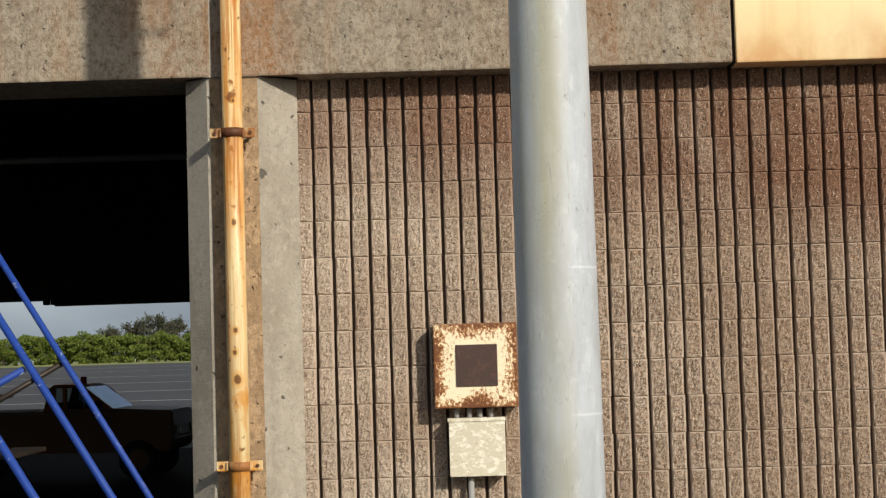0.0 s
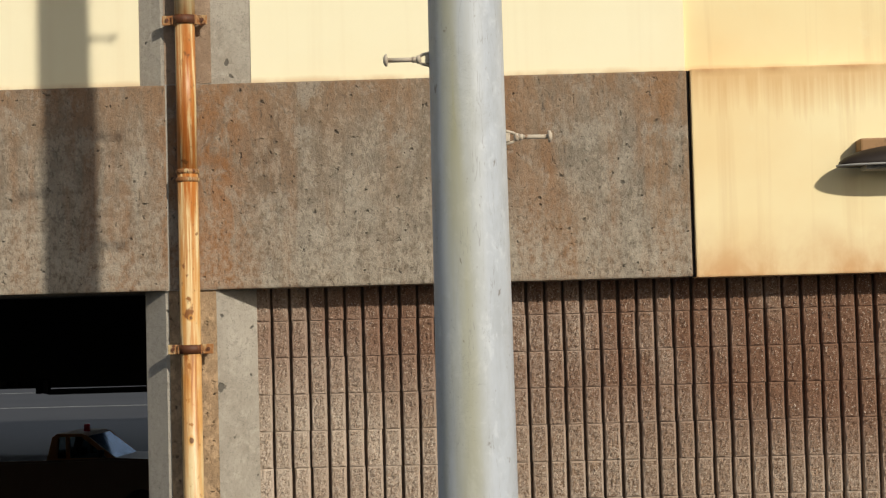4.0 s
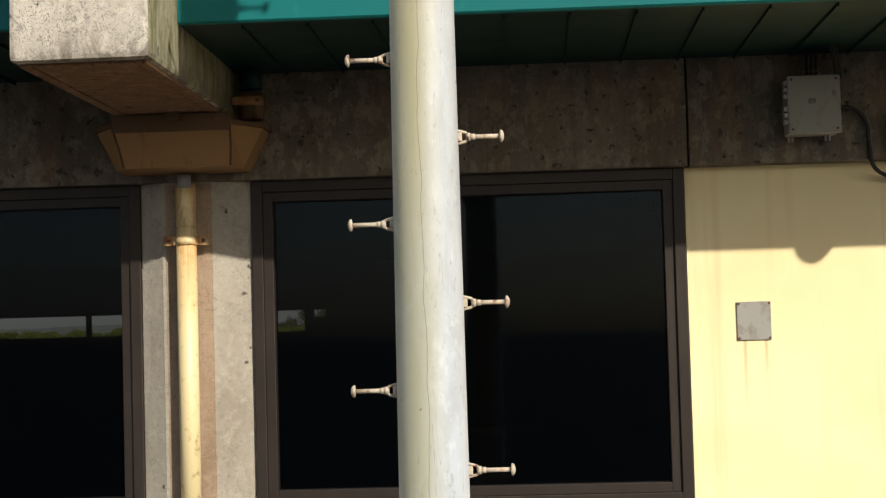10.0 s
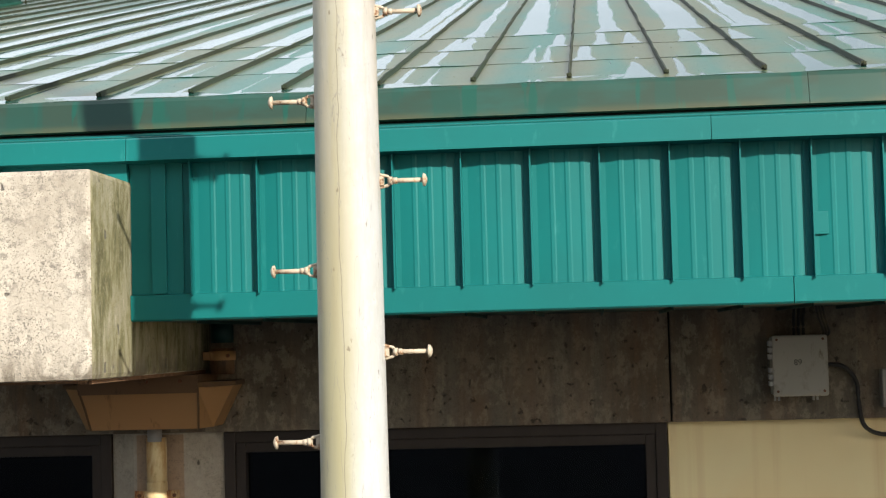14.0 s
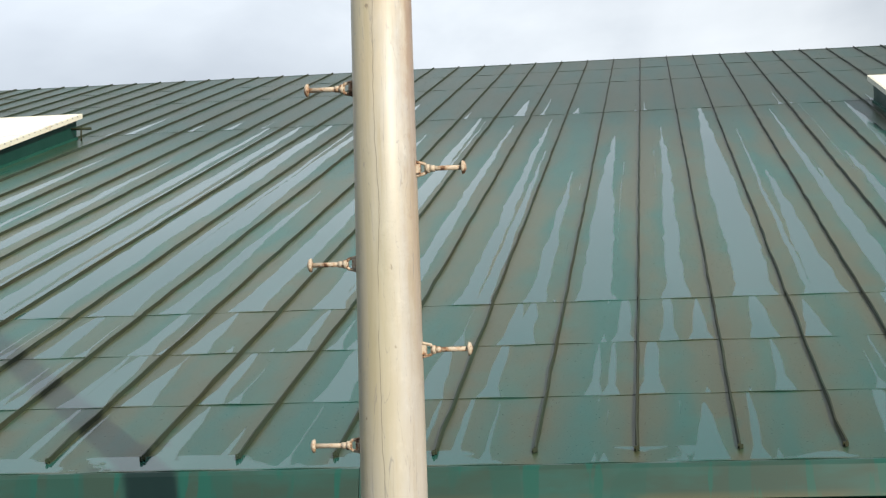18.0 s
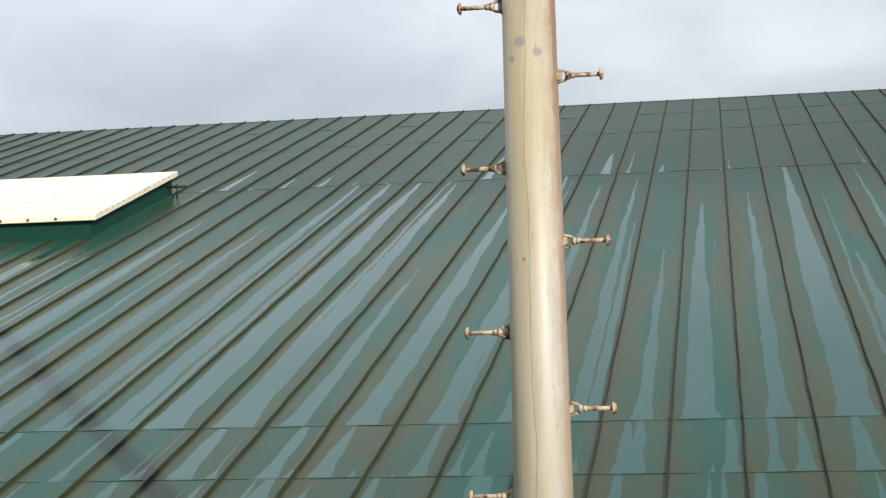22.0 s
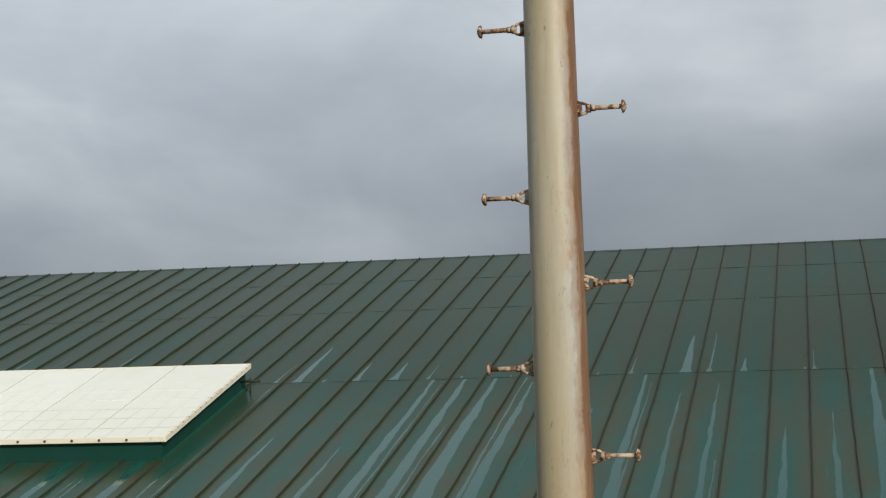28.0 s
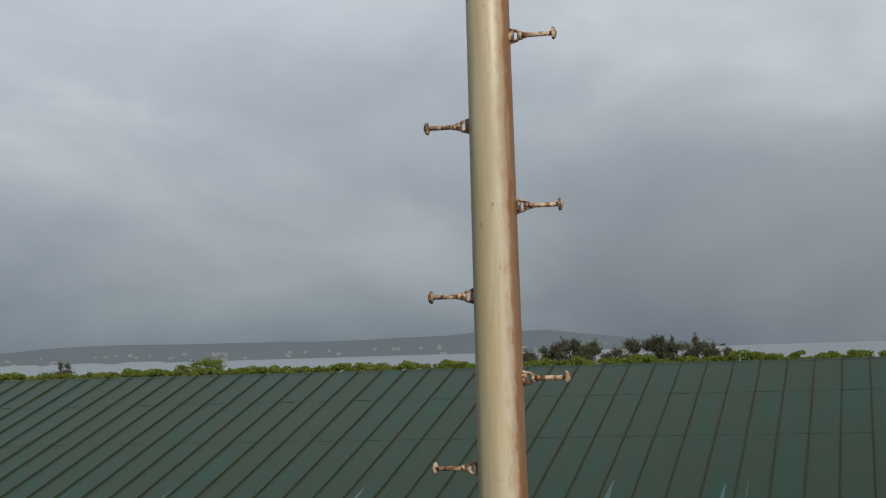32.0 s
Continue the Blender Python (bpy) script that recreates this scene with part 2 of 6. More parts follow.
def fine_concrete(name, base, dark, moss=0.0, speck=0.5):
    """Pale board-smooth concrete: faint clouds, hair-fine dark pitting, a few round blowholes."""
    k = Mat(name, base, 0.93)
    cloud = k.noise(2.2, (1, 1, 0.7), 5, 0.55, 0.2, (4, 1, 2))
    k.over(k.ramp(cloud, 0.42, 0.66), dark, 0.85)
    run = k.noise(2.0, (3.0, 3.0, 0.22), 5, 0.6, 0.2, (8, 3, 1))
    k.over(k.ramp(run, 0.52, 0.72), tuple(c * 0.72 for c in dark), 0.40)
    tone = k.noise(16, (1, 1, 1), 6, 0.7, 0.4, (3, 1, 7))
    k.over(k.ramp(tone, 0.50, 0.66), tuple(min(0.85, c * 1.22) for c in base), 0.5)
    gate = k.ramp(k.noise(6, (1, 1, 1), 4, 0.6, 0, (1, 1, 6)), 0.36, 0.58, 0.25, 1.0)
    peck = k.noise(150, (1, 1, 1.1), 2, 0.5, 0.0, (7, 3, 3))
    thin = k.ramp(peck, 0.58, 0.66)
    scab = k.noise(34, (1, 1, 1), 8, 0.78, 0.0, (2, 9, 4))
    k.over(k.math("MULTIPLY", k.ramp(scab, 0.515, 0.60), gate), tuple(c * 0.44 for c in base), speck)
    k.over(k.math("MULTIPLY", thin, gate), tuple(c * 0.36 for c in base), speck * 1.2)
    grit = k.noise(75, (1, 1, 0.8), 3, 0.6, 0.3, (2, 2, 2))
    k.over(k.ramp(grit, 0.62, 0.70), tuple(c * 0.45 for c in base), speck * 0.7)
    if moss:
        n = k.t.nodes.new("ShaderNodeSeparateXYZ")
        k.link(k.geo.outputs["Normal"], n.inputs["Vector"])
        east = k.ramp(n.outputs[0], 0.5, 0.9)
        ms = k.noise(3.0, (2.2, 2.2, 0.7), 7, 0.72, 0.3, (2, 8, 5))
        k.over(k.math("MULTIPLY", east, k.ramp(ms, 0.28, 0.55)), (0.185, 0.178, 0.070), moss)
        k.over(k.math("MULTIPLY", east, k.ramp(ms, 0.50, 0.62)), (0.075, 0.068, 0.036), 0.75)
        k.over(k.math("MULTIPLY", east, k.ramp(scab, 0.53, 0.60)), (0.33, 0.31, 0.22), 0.5)
        wide = k.noise(9, (1, 1, 0.5), 6, 0.7, 0.5, (2, 6, 1))
        k.over(k.math("MULTIPLY", k.ramp(k.axis(2), 7.92, 7.81), k.ramp(wide, 0.44, 0.56)), (0.12, 0.10, 0.075), 0.7)
        rim = k.math("MULTIPLY", k.ramp(k.axis(0), -1.045, -1.0), k.ramp(wide, 0.46, 0.56))
        k.over(k.math("MULTIPLY", k.math("SUBTRACT", 1.0, east), rim), (0.16, 0.14, 0.11), 0.55)
    pit = k.noise(13, (1, 1, 1), 2, 0.4, 0.0, (5, 5, 2))
    k.over(k.ramp(pit, 0.73, 0.745), tuple(c * 0.22 for c in base), 0.85)
    hole = k.math("ADD", k.math("MULTIPLY", grit, -0.6), k.math("MULTIPLY", k.ramp(pit, 0.72, 0.75), -1.4))
    k.bump(k.math("ADD", hole, k.math("MULTIPLY", thin, -0.5)), 0.008, 0.7)
    return k.done()


m_concrete_box = fine_concrete("pale_lichen_concrete", (0.53, 0.49, 0.425), (0.33, 0.295, 0.245), 0.9, 1.0)
m_column = fine_concrete("column_concrete", (0.40, 0.365, 0.305), (0.28, 0.245, 0.195), 0.0, 0.42)
m_tintstrip = fine_concrete("rust_tinted_concrete", (0.37, 0.275, 0.195), (0.27, 0.19, 0.125), 0.0, 0.5)
m_brownstrip = concrete("rust_stained_concrete", (0.39, 0.275, 0.165), (0.29, 0.19, 0.105), 0.4, 0.5)


def stucco(name, base, runs=False, aged=1.0):
    k = Mat(name, base, 0.8)
    z = k.axis(2)
    bl = k.noise(0.9, (1, 1, 1), 4, 0.5, 0.3, (5, 5, 5))
    k.over(k.ramp(bl, 0.45, 0.7), (0.80, 0.58, 0.28), 0.65 * aged)
    st = k.noise(2.0, (3.4, 3.4, 0.10), 6, 0.62, 0.1)
    k.over(k.ramp(st, 0.52, 0.74), (0.60, 0.38, 0.17), 0.40 * aged)
    edge = k.noise(2.4, (1.5, 1.5, 1.0), 5, 0.6, 0.2, (1, 7, 3))
    if runs:
        # rusty wash from the top ledge and along the bottom edge
        drip = k.noise(9.0, (2.2, 2.2, 0.04), 5, 0.65)
        reach = k.math("ADD", k.ramp(z, 4.40, 4.92), k.math("SUBTRACT", drip, 1.02))
        k.over(k.ramp(reach, 0.02, 0.42), (0.62, 0.35, 0.135), 0.6)
        k.over(k.math("MULTIPLY", k.ramp(z, 4.885, 4.925), k.ramp(edge, 0.34, 0.6)), (0.42, 0.20, 0.07), 0.7)
        low = k.math("MULTIPLY", k.ramp(z, 4.12, 3.78), k.ramp(edge, 0.30, 0.66))
        k.over(low, (0.56, 0.28, 0.11), 0.85)
    else:
        low = k.math("MULTIPLY", k.ramp(k.math("SUBTRACT", z, k.math("MULTIPLY", edge, 0.05)), 4.945, 4.915), k.ramp(edge, 0.30, 0.55))
        k.over(low, (0.56, 0.34, 0.16), 0.5)
        x = k.axis(0)
        for wx, reach in ((1.835, 0.42), (1.95, 0.25)):
            weep = k.math("MULTIPLY", k.ramp(k.math("ABSOLUTE", k.math("SUBTRACT", k.math("ADD", x, k.math("MULTIPLY", edge, 0.03)), wx + 0.015), 0), 0.014, 0.003), k.math("MULTIPLY", k.ramp(z, 6.46 - reach, 6.46), k.ramp(z, 6.48, 6.47)))
            k.over(weep, (0.50, 0.33, 0.14), 0.6)
    scuff = k.noise(6, (1, 1, 1), 7, 0.7, 0.2, (3, 9, 4))
    k.over(k.ramp(scuff, 0.62, 0.78), (0.86, 0.78, 0.53), 0.5)
    fine = k.noise(120, (1, 1, 1), 3, 0.6)
    k.bump(k.math("ADD", k.math("MULTIPLY", fine, 0.5), k.math("MULTIPLY", scuff, 2.0)), 0.002, 0.22)
    return k.done()


m_yellow = stucco("cream_yellow_stucco", (0.87, 0.765, 0.455))
m_yellow_sill = stucco("pale_cream_sill_stucco", (0.88, 0.82, 0.58), False, 0.25)
m_yellow_low = stucco("stained_yellow_panel", (0.86, 0.745, 0.45), True)


def block_mat(name="split_face_block", smooth=False):
    k = Mat(name, (0.57, 0.485, 0.395) if smooth else (0.61, 0.52, 0.42), 0.95)
    n = k.noise(62, (1.1, 1, 0.95), 6, 0.72, 0.1)
    rich = k.ramp(k.math("ADD", k.axis(0), k.math("MULTIPLY", k.noise(1.3, (1, 1, 1), 3, 0.5, 0, (8, 2, 2)), 1.2)), -0.1, 1.4, 0.38, 1.0)
    k.over(k.math("MULTIPLY", rich, k.ramp(n, 0.48, 0.56)), (0.15, 0.092, 0.055), 0.12 if smooth else 0.92)
    tan = k.noise(17, (1, 1, 1), 5, 0.65, 0.3, (9, 9, 1))
    k.over(k.math("MULTIPLY", rich, k.ramp(tan, 0.52, 0.66)), (0.42, 0.245, 0.12), 0.35)
    p = k.noise(26, (1, 1, 1), 6, 0.7, 0.2, (4, 2, 1))
    k.over(k.ramp(p, 0.58, 0.72), (0.64, 0.545, 0.44), 0.75)
    k.vary(0.10)
    isl = k.t.nodes.new("ShaderNodeNewGeometry")
    k.shade(k.ramp(isl.outputs["Random Per Island"], 0, 1, 0.84, 1.16))
    big = k.noise(0.8, (1, 1, 1), 3, 0.5, 0, (1, 2, 3))
    k.over(k.ramp(big, 0.40, 0.66), (0.27, 0.175, 0.112), 0.5)
    east = k.math("ADD", k.ramp(k.axis(0), -0.9, 1.8), k.math("MULTIPLY", k.math("SUBTRACT", big, 0.5), 1.2))
    k.over(k.ramp(east, 0.15, 0.85), (0.25, 0.165, 0.108), 0.52 if smooth else 0.66)
    z = k.axis(2)
    # patchy darker brown towards the top courses, more so to the right
    brown_top = k.math("MULTIPLY", k.ramp(k.math("ADD", z, k.math("MULTIPLY", k.axis(0), 0.16)), 2.95, 3.42), k.ramp(k.noise(1.7, (1, 1, 0.6), 4, 0.55, 0.2, (6, 6, 2)), 0.28, 0.52))
    k.over(brown_top, (0.175, 0.085, 0.048), 0.87)
    chip = k.noise(105, (1, 1, 1), 3, 0.55, 0.0, (6, 1, 2))
    k.over(k.ramp(chip, 0.585, 0.65), (0.13, 0.075, 0.042), 0.25 if smooth else 0.85)
    k.over(k.ramp(chip, 0.40, 0.33), (0.70, 0.61, 0.50), 0.2 if smooth else 0.6)
    k.bump(k.math("SUBTRACT", n, chip), 0.003 if smooth else 0.010, 1.0)
    return k.done()


m_block = block_mat()
m_block_edge = block_mat("smooth_block_margin", True)
m_mortar = Mat("groove_mortar", (0.115, 0.085, 0.062), 0.95).done()


def galvanised(name="weathered_galvanised_steel"):
    k = Mat(name, (0.45, 0.49, 0.54), 0.46, 0.0, 0.5)
    sp = k.noise(11, (1, 1, 0.35), 6, 0.68, 0.3)
    k.over(k.ramp(sp, 0.42, 0.66), (0.36, 0.385, 0.41), 0.75)
    flake = k.noise(20, (1, 1, 0.6), 5, 0.7, 0.3, (9, 2, 4))
    k.over(k.ramp(flake, 0.54, 0.66), (0.60, 0.64, 0.67), 0.45)
    x, z = k.axis(0), k.axis(2)
    ol = k.noise(2.2, (3, 3, 0.22), 4, 0.55, 0.1, (2, 2, 2))
    band = k.math("MULTIPLY", k.ramp(x, 0.13, 0.20), k.ramp(x, 0.35, 0.25))
    k.over(k.math("MULTIPLY", band, k.ramp(ol, 0.32, 0.62)), (0.38, 0.36, 0.20), 0.8)
    film0 = k.noise(1.9, (2, 2, 1), 3, 0.5, 0.0, (3, 5, 5))
    k.over(k.math("MULTIPLY", k.ramp(z, 5.3, 6.8), k.math("MULTIPLY", band, k.ramp(ol, 0.22, 0.50))), (0.40, 0.375, 0.215), 0.65)
    scuff = k.noise(30, (0.5, 0.5, 1.6), 4, 0.6, 1.2, (7, 7, 1))
    k.over(k.math("MULTIPLY", k.ramp(k.math("ABSOLUTE", k.math("SUBTRACT", scuff, 0.5), 0), 0.006, 0.0), k.ramp(film0, 0.56, 0.62)), (0.20, 0.20, 0.19), 0.7)
    # salt film and rust grow with height and on the weather side
    high = k.ramp(z, 6.3, 10.8)
    st = k.noise(7, (4, 4, 0.3), 7, 0.7, 0.3, (6, 1, 1))
    film = k.noise(1.6, (3, 3, 0.5), 6, 0.65, 0.2, (1, 8, 2))
    k.over(k.math("MULTIPLY", high, k.ramp(film, 0.22, 0.55)), (0.43, 0.365, 0.245), 0.85)
    k.over(k.math("MULTIPLY", k.ramp(z, 9.0, 13.5), k.math("MULTIPLY", band, k.ramp(ol, 0.30, 0.6))), (0.33, 0.30, 0.16), 0.6)
    rim = k.math("SUBTRACT", k.ramp(z, 8.0, 16.0, 0.404, 0.362), x)
    side = k.ramp(k.math("ADD", rim, k.math("ADD", k.math("MULTIPLY", k.math("SUBTRACT", st, 0.5), 0.03), k.math("MULTIPLY", k.math("SUBTRACT", flake, 0.5), 0.08))), 0.042, 0.008)
    k.over(k.math("MULTIPLY", k.math("MULTIPLY", side, k.ramp(z, 8.5, 13.0)), k.ramp(st, 0.26, 0.50)), (0.27, 0.14, 0.060), 0.8)
    k.over(k.math("MULTIPLY", k.math("MULTIPLY", side, k.ramp(z, 8.5, 13.0)), k.ramp(flake, 0.52, 0.62)), (0.14, 0.06, 0.025), 0.7)
    hem = k.ramp(k.math("ADD", rim, k.math("MULTIPLY", k.math("SUBTRACT", flake, 0.5), 0.035)), 0.017, 0.009)
    k.over(k.math("MULTIPLY", hem, k.ramp(z, 9.5, 13.0)), (0.17, 0.075, 0.03), 0.85)
    blot = k.noise(3.2, (2, 2, 1.4), 6, 0.7, 0.4, (3, 3, 9))
    k.over(k.math("MULTIPLY", k.math("MULTIPLY", k.ramp(z, 11.5, 12.5), k.ramp(rim, 0.07, 0.03)), k.ramp(blot, 0.60, 0.66)), (0.34, 0.17, 0.07), 0.5)
    seam = k.math("MULTIPLY", k.ramp(z, 12.32, 12.34), k.ramp(z, 12.85, 12.42))
    k.over(k.math("MULTIPLY", seam, k.ramp(k.math("ADD", blot, k.math("MULTIPLY", flake, 0.3)), 0.66, 0.76)), (0.36, 0.19, 0.075), 0.75)
    wash = k.noise(5, (4.5, 4.5, 0.35), 7, 0.72, 0.3, (4, 7, 1))
    k.over(k.math("MULTIPLY", high, k.ramp(wash, 0.50, 0.66)), (0.54, 0.49, 0.38), 0.35)
    k.over(k.math("MULTIPLY", high, k.ramp(wash, 0.46, 0.34)), (0.30, 0.25, 0.16), 0.4)
    sp2 = k.noise(26, (1, 1, 0.5), 3, 0.6, 0, (8, 8, 8))
    k.over(k.ramp(sp2, 0.69, 0.73), (0.13, 0.10, 0.07), 0.65)
    scr = k.noise(9, (2, 2, 0.18), 4, 0.5, 0.6, (5, 2, 7))
    k.over(k.ramp(k.math("ABSOLUTE", k.math("SUBTRACT", scr, 0.5), 0), 0.004, 0.0), (0.22, 0.22, 0.22), 0.7)
    # a long hairline crack in the coating, pale weld marks, two grey patches
    wig = k.math("MULTIPLY", k.math("SUBTRACT", k.noise(0.9, (0.01, 0.01, 1), 5, 0.6, 0, (0, 0, 3)), 0.5), 0.10)
    line = k.math("ABSOLUTE", k.math("SUBTRACT", k.math("SUBTRACT", x, 0.272), wig), 0)
    broken = k.ramp(k.noise(0.8, (0.01, 0.01, 1), 3, 0.6, 0, (0, 0, 8)), 0.36, 0.40)
    k.over(k.math("MULTIPLY", k.math("MULTIPLY", k.ramp(line, 0.0016, 0.0008), broken), k.math("MULTIPLY", k.ramp(z, 5.2, 5.4), k.ramp(z, 12.33, 12.31))), (0.14, 0.13, 0.12), 0.7)
    for wz in (2.504, 1.982):
        mark = k.math("MULTIPLY", k.ramp(k.math("ABSOLUTE", k.math("SUBTRACT", z, wz), 0), 0.006, 0.002), k.ramp(x, 0.31, 0.35))
        k.over(mark, (0.66, 0.70, 0.74), 0.5)
    for px, pz, r in ((0.258, 11.66, 0.020), (0.322, 11.62, 0.016), (0.225, 11.60, 0.012)):
        d = k.math("ADD", k.math("POWER", k.math("SUBTRACT", x, px), 2.0), k.math("POWER", k.math("SUBTRACT", z, pz), 2.0))
        k.over(k.ramp(d, r * r * 1.4, r * r * 0.6), (0.22, 0.23, 0.24), 0.75)
    k.bump(sp, 0.002, 0.3)
    return k.done()


m_pole = galvanised()


def rusty(name, base, cover, scale=14, rust=(0.30, 0.11, 0.025), stretch=(1, 1, 0.35), deep=(0.10, 0.035, 0.015)):
    k = Mat(name, base, 0.6, 0.0, 0.4)
    n = k.noise(scale, stretch, 7, 0.7, 0.4)
    k.over(k.ramp(n, cover, cover + 0.10), rust, 0.9)
    d = k.noise(scale * 1.7, stretch, 6, 0.7, 0.3, (4, 4, 4))
    k.over(k.ramp(d, cover + 0.12, cover + 0.18), deep, 0.9)
    k.bump(n, 0.004, 0.5)
    return k.done()




def peg_mat():
    """Zinc-coated step bolts, rustier the higher they stand in the salt wind."""
    k = Mat("rusted_step_bolt", (0.47, 0.405, 0.315), 0.6, 0.0, 0.4)
    n = k.noise(34, (1, 1, 1), 7, 0.7, 0.4)
    gone = k.math("ADD", n, k.ramp(k.axis(2), 5.0, 13.5, -0.08, 0.06))
    k.over(k.ramp(gone, 0.49, 0.57), (0.31, 0.15, 0.065), 0.85)
    k.over(k.ramp(k.math("ADD", gone, k.math("MULTIPLY", k.noise(60, (1, 1, 1), 4, 0.6, 0, (4, 4, 4)), 0.3)), 0.70, 0.77), (0.07, 0.034, 0.02), 0.9)
    k.bump(n, 0.004, 0.5)
    return k.done()


m_peg = peg_mat()


def green_metal(name, base, wet=0.0):
    k = Mat(name, base, 0.45, 0.0, 0.22)
    n = k.noise(1.4, (1, 1, 1), 5, 0.55)
    k.over(k.ramp(n, 0.4, 0.7), tuple(c * 0.8 for c in base), 0.6)
    d = k.noise(24, (1, 1, 0.3), 5, 0.6, 0.2)
    k.over(k.ramp(d, 0.62, 0.75), tuple(min(1, c * 1.4 + 0.03) for c in base), 0.35)
    k.rough(k.ramp(n, 0.3, 0.7, 0.40, 0.58))
    k.bump(k.noise(5, (1, 1, 0.5), 3), 0.004, 0.25)
    return k.done()


m_green = green_metal("teal_painted_steel", (0.005, 0.148, 0.148))
m_green_dark = green_metal("dark_green_painted_steel", (0.012, 0.085, 0.060))
# cap flashing: a darker, duller teal than the fascia
m_flash = green_metal("dark_teal_flashing", (0.002, 0.082, 0.074))
m_flash.node_tree.nodes["Principled BSDF"].inputs["Specular IOR Level"].default_value = 0.06
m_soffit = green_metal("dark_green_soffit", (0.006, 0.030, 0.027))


def roof_mat():
    k = Mat("wet_green_roof_sheet", (0.007, 0.056, 0.043), 0.34, 0.0, 0.25)
    x, y = k.axis(0), k.axis(1)
    place = k.math("DIVIDE", k.math("SUBTRACT", x, 1.063), 0.481)
    index = k.math("FLOOR", place, 0.0)
    pan = k.math("FRACT", place, 0.0)

    def chance(add, lo=0.0, hi=1.0):
        w = k.t.nodes.new("ShaderNodeTexWhiteNoise")
        w.noise_dimensions = "1D"
        k.link(k.math("ADD", index, add), w.inputs["W"])
        return k.ramp(w.outputs["Value"], 0.0, 1.0, lo, hi)

    def shoreline(add, scale, amount):
        """A wavering line down each pan, another one for every pan."""
        v = k.t.nodes.new("ShaderNodeCombineXYZ")
        k.link(k.math("MULTIPLY", k.math("ADD", index, add), 3.71), v.inputs[0])
        k.link(y, v.inputs[1])
        n = k.t.nodes.new("ShaderNodeTexNoise")
        n.inputs["Scale"].default_value, n.inputs["Detail"].default_value, n.inputs["Roughness"].default_value = scale, 6, 0.66
        k.link(v.outputs[0], n.inputs["Vector"])
        return k.math("MULTIPLY", k.math("SUBTRACT", n.outputs["Fac"], 0.5), amount)

    # algae film: olive towards the seams, bare green where it has washed off
    al = k.noise(0.9, (1.9, 0.26, 1), 6, 0.6, 0.2)
    rim = k.math("ABSOLUTE", k.math("SUBTRACT", pan, 0.5), 0)
    k.over(k.ramp(k.math("ADD", al, k.math("MULTIPLY", rim, 0.45)), 0.46, 0.74), (0.031, 0.043, 0.021), 0.85)
    k.over(k.ramp(k.math("ADD", rim, k.math("MULTIPLY", k.math("SUBTRACT", al, 0.5), 0.5)), 0.38, 0.49), (0.037, 0.041, 0.018), 0.8)
    patchy = k.noise(2.6, (1.2, 0.5, 1), 4, 0.5, 0.3, (5, 1, 8))
    k.over(k.ramp(patchy, 0.52, 0.66), (0.006, 0.066, 0.052), 0.65)
    fine = k.noise(9, (1, 0.4, 1), 5, 0.6, 0.2, (2, 7, 1))
    k.over(k.ramp(fine, 0.50, 0.75), (0.025, 0.044, 0.029), 0.4)
    # the upper sheets are coloured darker, standing in for dimmer light on them
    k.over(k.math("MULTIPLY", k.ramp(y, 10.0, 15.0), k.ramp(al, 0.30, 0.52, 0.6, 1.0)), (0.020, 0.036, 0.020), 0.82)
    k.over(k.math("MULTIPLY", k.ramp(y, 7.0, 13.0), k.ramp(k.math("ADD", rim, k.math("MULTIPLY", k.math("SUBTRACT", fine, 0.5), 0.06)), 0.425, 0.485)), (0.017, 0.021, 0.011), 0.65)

    # rain water: a tongue in each pan, a thin end up the slope and a broad foot on the next lap
    def tongue(add, y0, top, fade, thin, fat, lean, waver, foot):
        end = k.math("ADD", chance(add + 9.5, -fade * 0.9, fade * 0.25), top)
        run = k.math("POWER", k.math("MAXIMUM", k.ramp(k.math("SUBTRACT", end, y), 0.0, fade, 0.0, 1.0), 0.0), 0.75)
        wide = k.math("MULTIPLY", run, chance(add, thin, fat))
        wide = k.math("ADD", wide, k.math("MULTIPLY", k.ramp(y, y0 + foot, y0), k.math("MULTIPLY", run, 0.07)))
        mid = k.math("ADD", chance(add + 3.5, 0.5 - lean, 0.5 + lean), shoreline(add + 1.3, 0.22, 0.22))
        off = k.math("SUBTRACT", pan, mid)
        left = k.math("ADD", k.math("ADD", off, wide), shoreline(add + 5.1, 1.1, waver))
        right = k.math("ADD", k.math("SUBTRACT", wide, off), shoreline(add + 8.7, 1.1, waver))
        inside = k.math("MINIMUM", left, right)
        return k.math("MULTIPLY", k.ramp(inside, -0.012, 0.012), k.ramp(run, 0.0, 0.04))

    def between(a, b):
        return k.math("MULTIPLY", k.ramp(y, a + 0.005, a + 0.025), k.ramp(y, b, b - 0.02))

    body = between(2.275, 13.03)
    main = tongue(1, 2.275, 12.6, 6.5, 0.10, 0.27, 0.14, 0.22, 0.35)
    side = tongue(40, 2.275, 12.6, 8.0, -0.05, 0.12, 0.40, 0.13, 0.2)
    wet = k.math("MULTIPLY", body, k.math("MAXIMUM", main, side))
    for n, (a, b) in enumerate(((-0.93, 0.13), (0.13, 1.21), (1.21, 2.275))):
        gate = between(a, b)
        spill = k.math("MAXIMUM", tongue(70 + 11 * n, a, b + 0.30, 0.55, -0.06, 0.16, 0.34, 0.10, 0.30), tongue(170 + 11 * n, a, b + 0.15, 0.7, -0.05, 0.09, 0.42, 0.05, 0.2))
        wet = k.math("MAXIMUM", wet, k.math("MULTIPLY", gate, spill))
    pool = k.noise(1.7, (1.0, 1.5, 1), 4, 0.5, 0.3, (3, 8, 2))
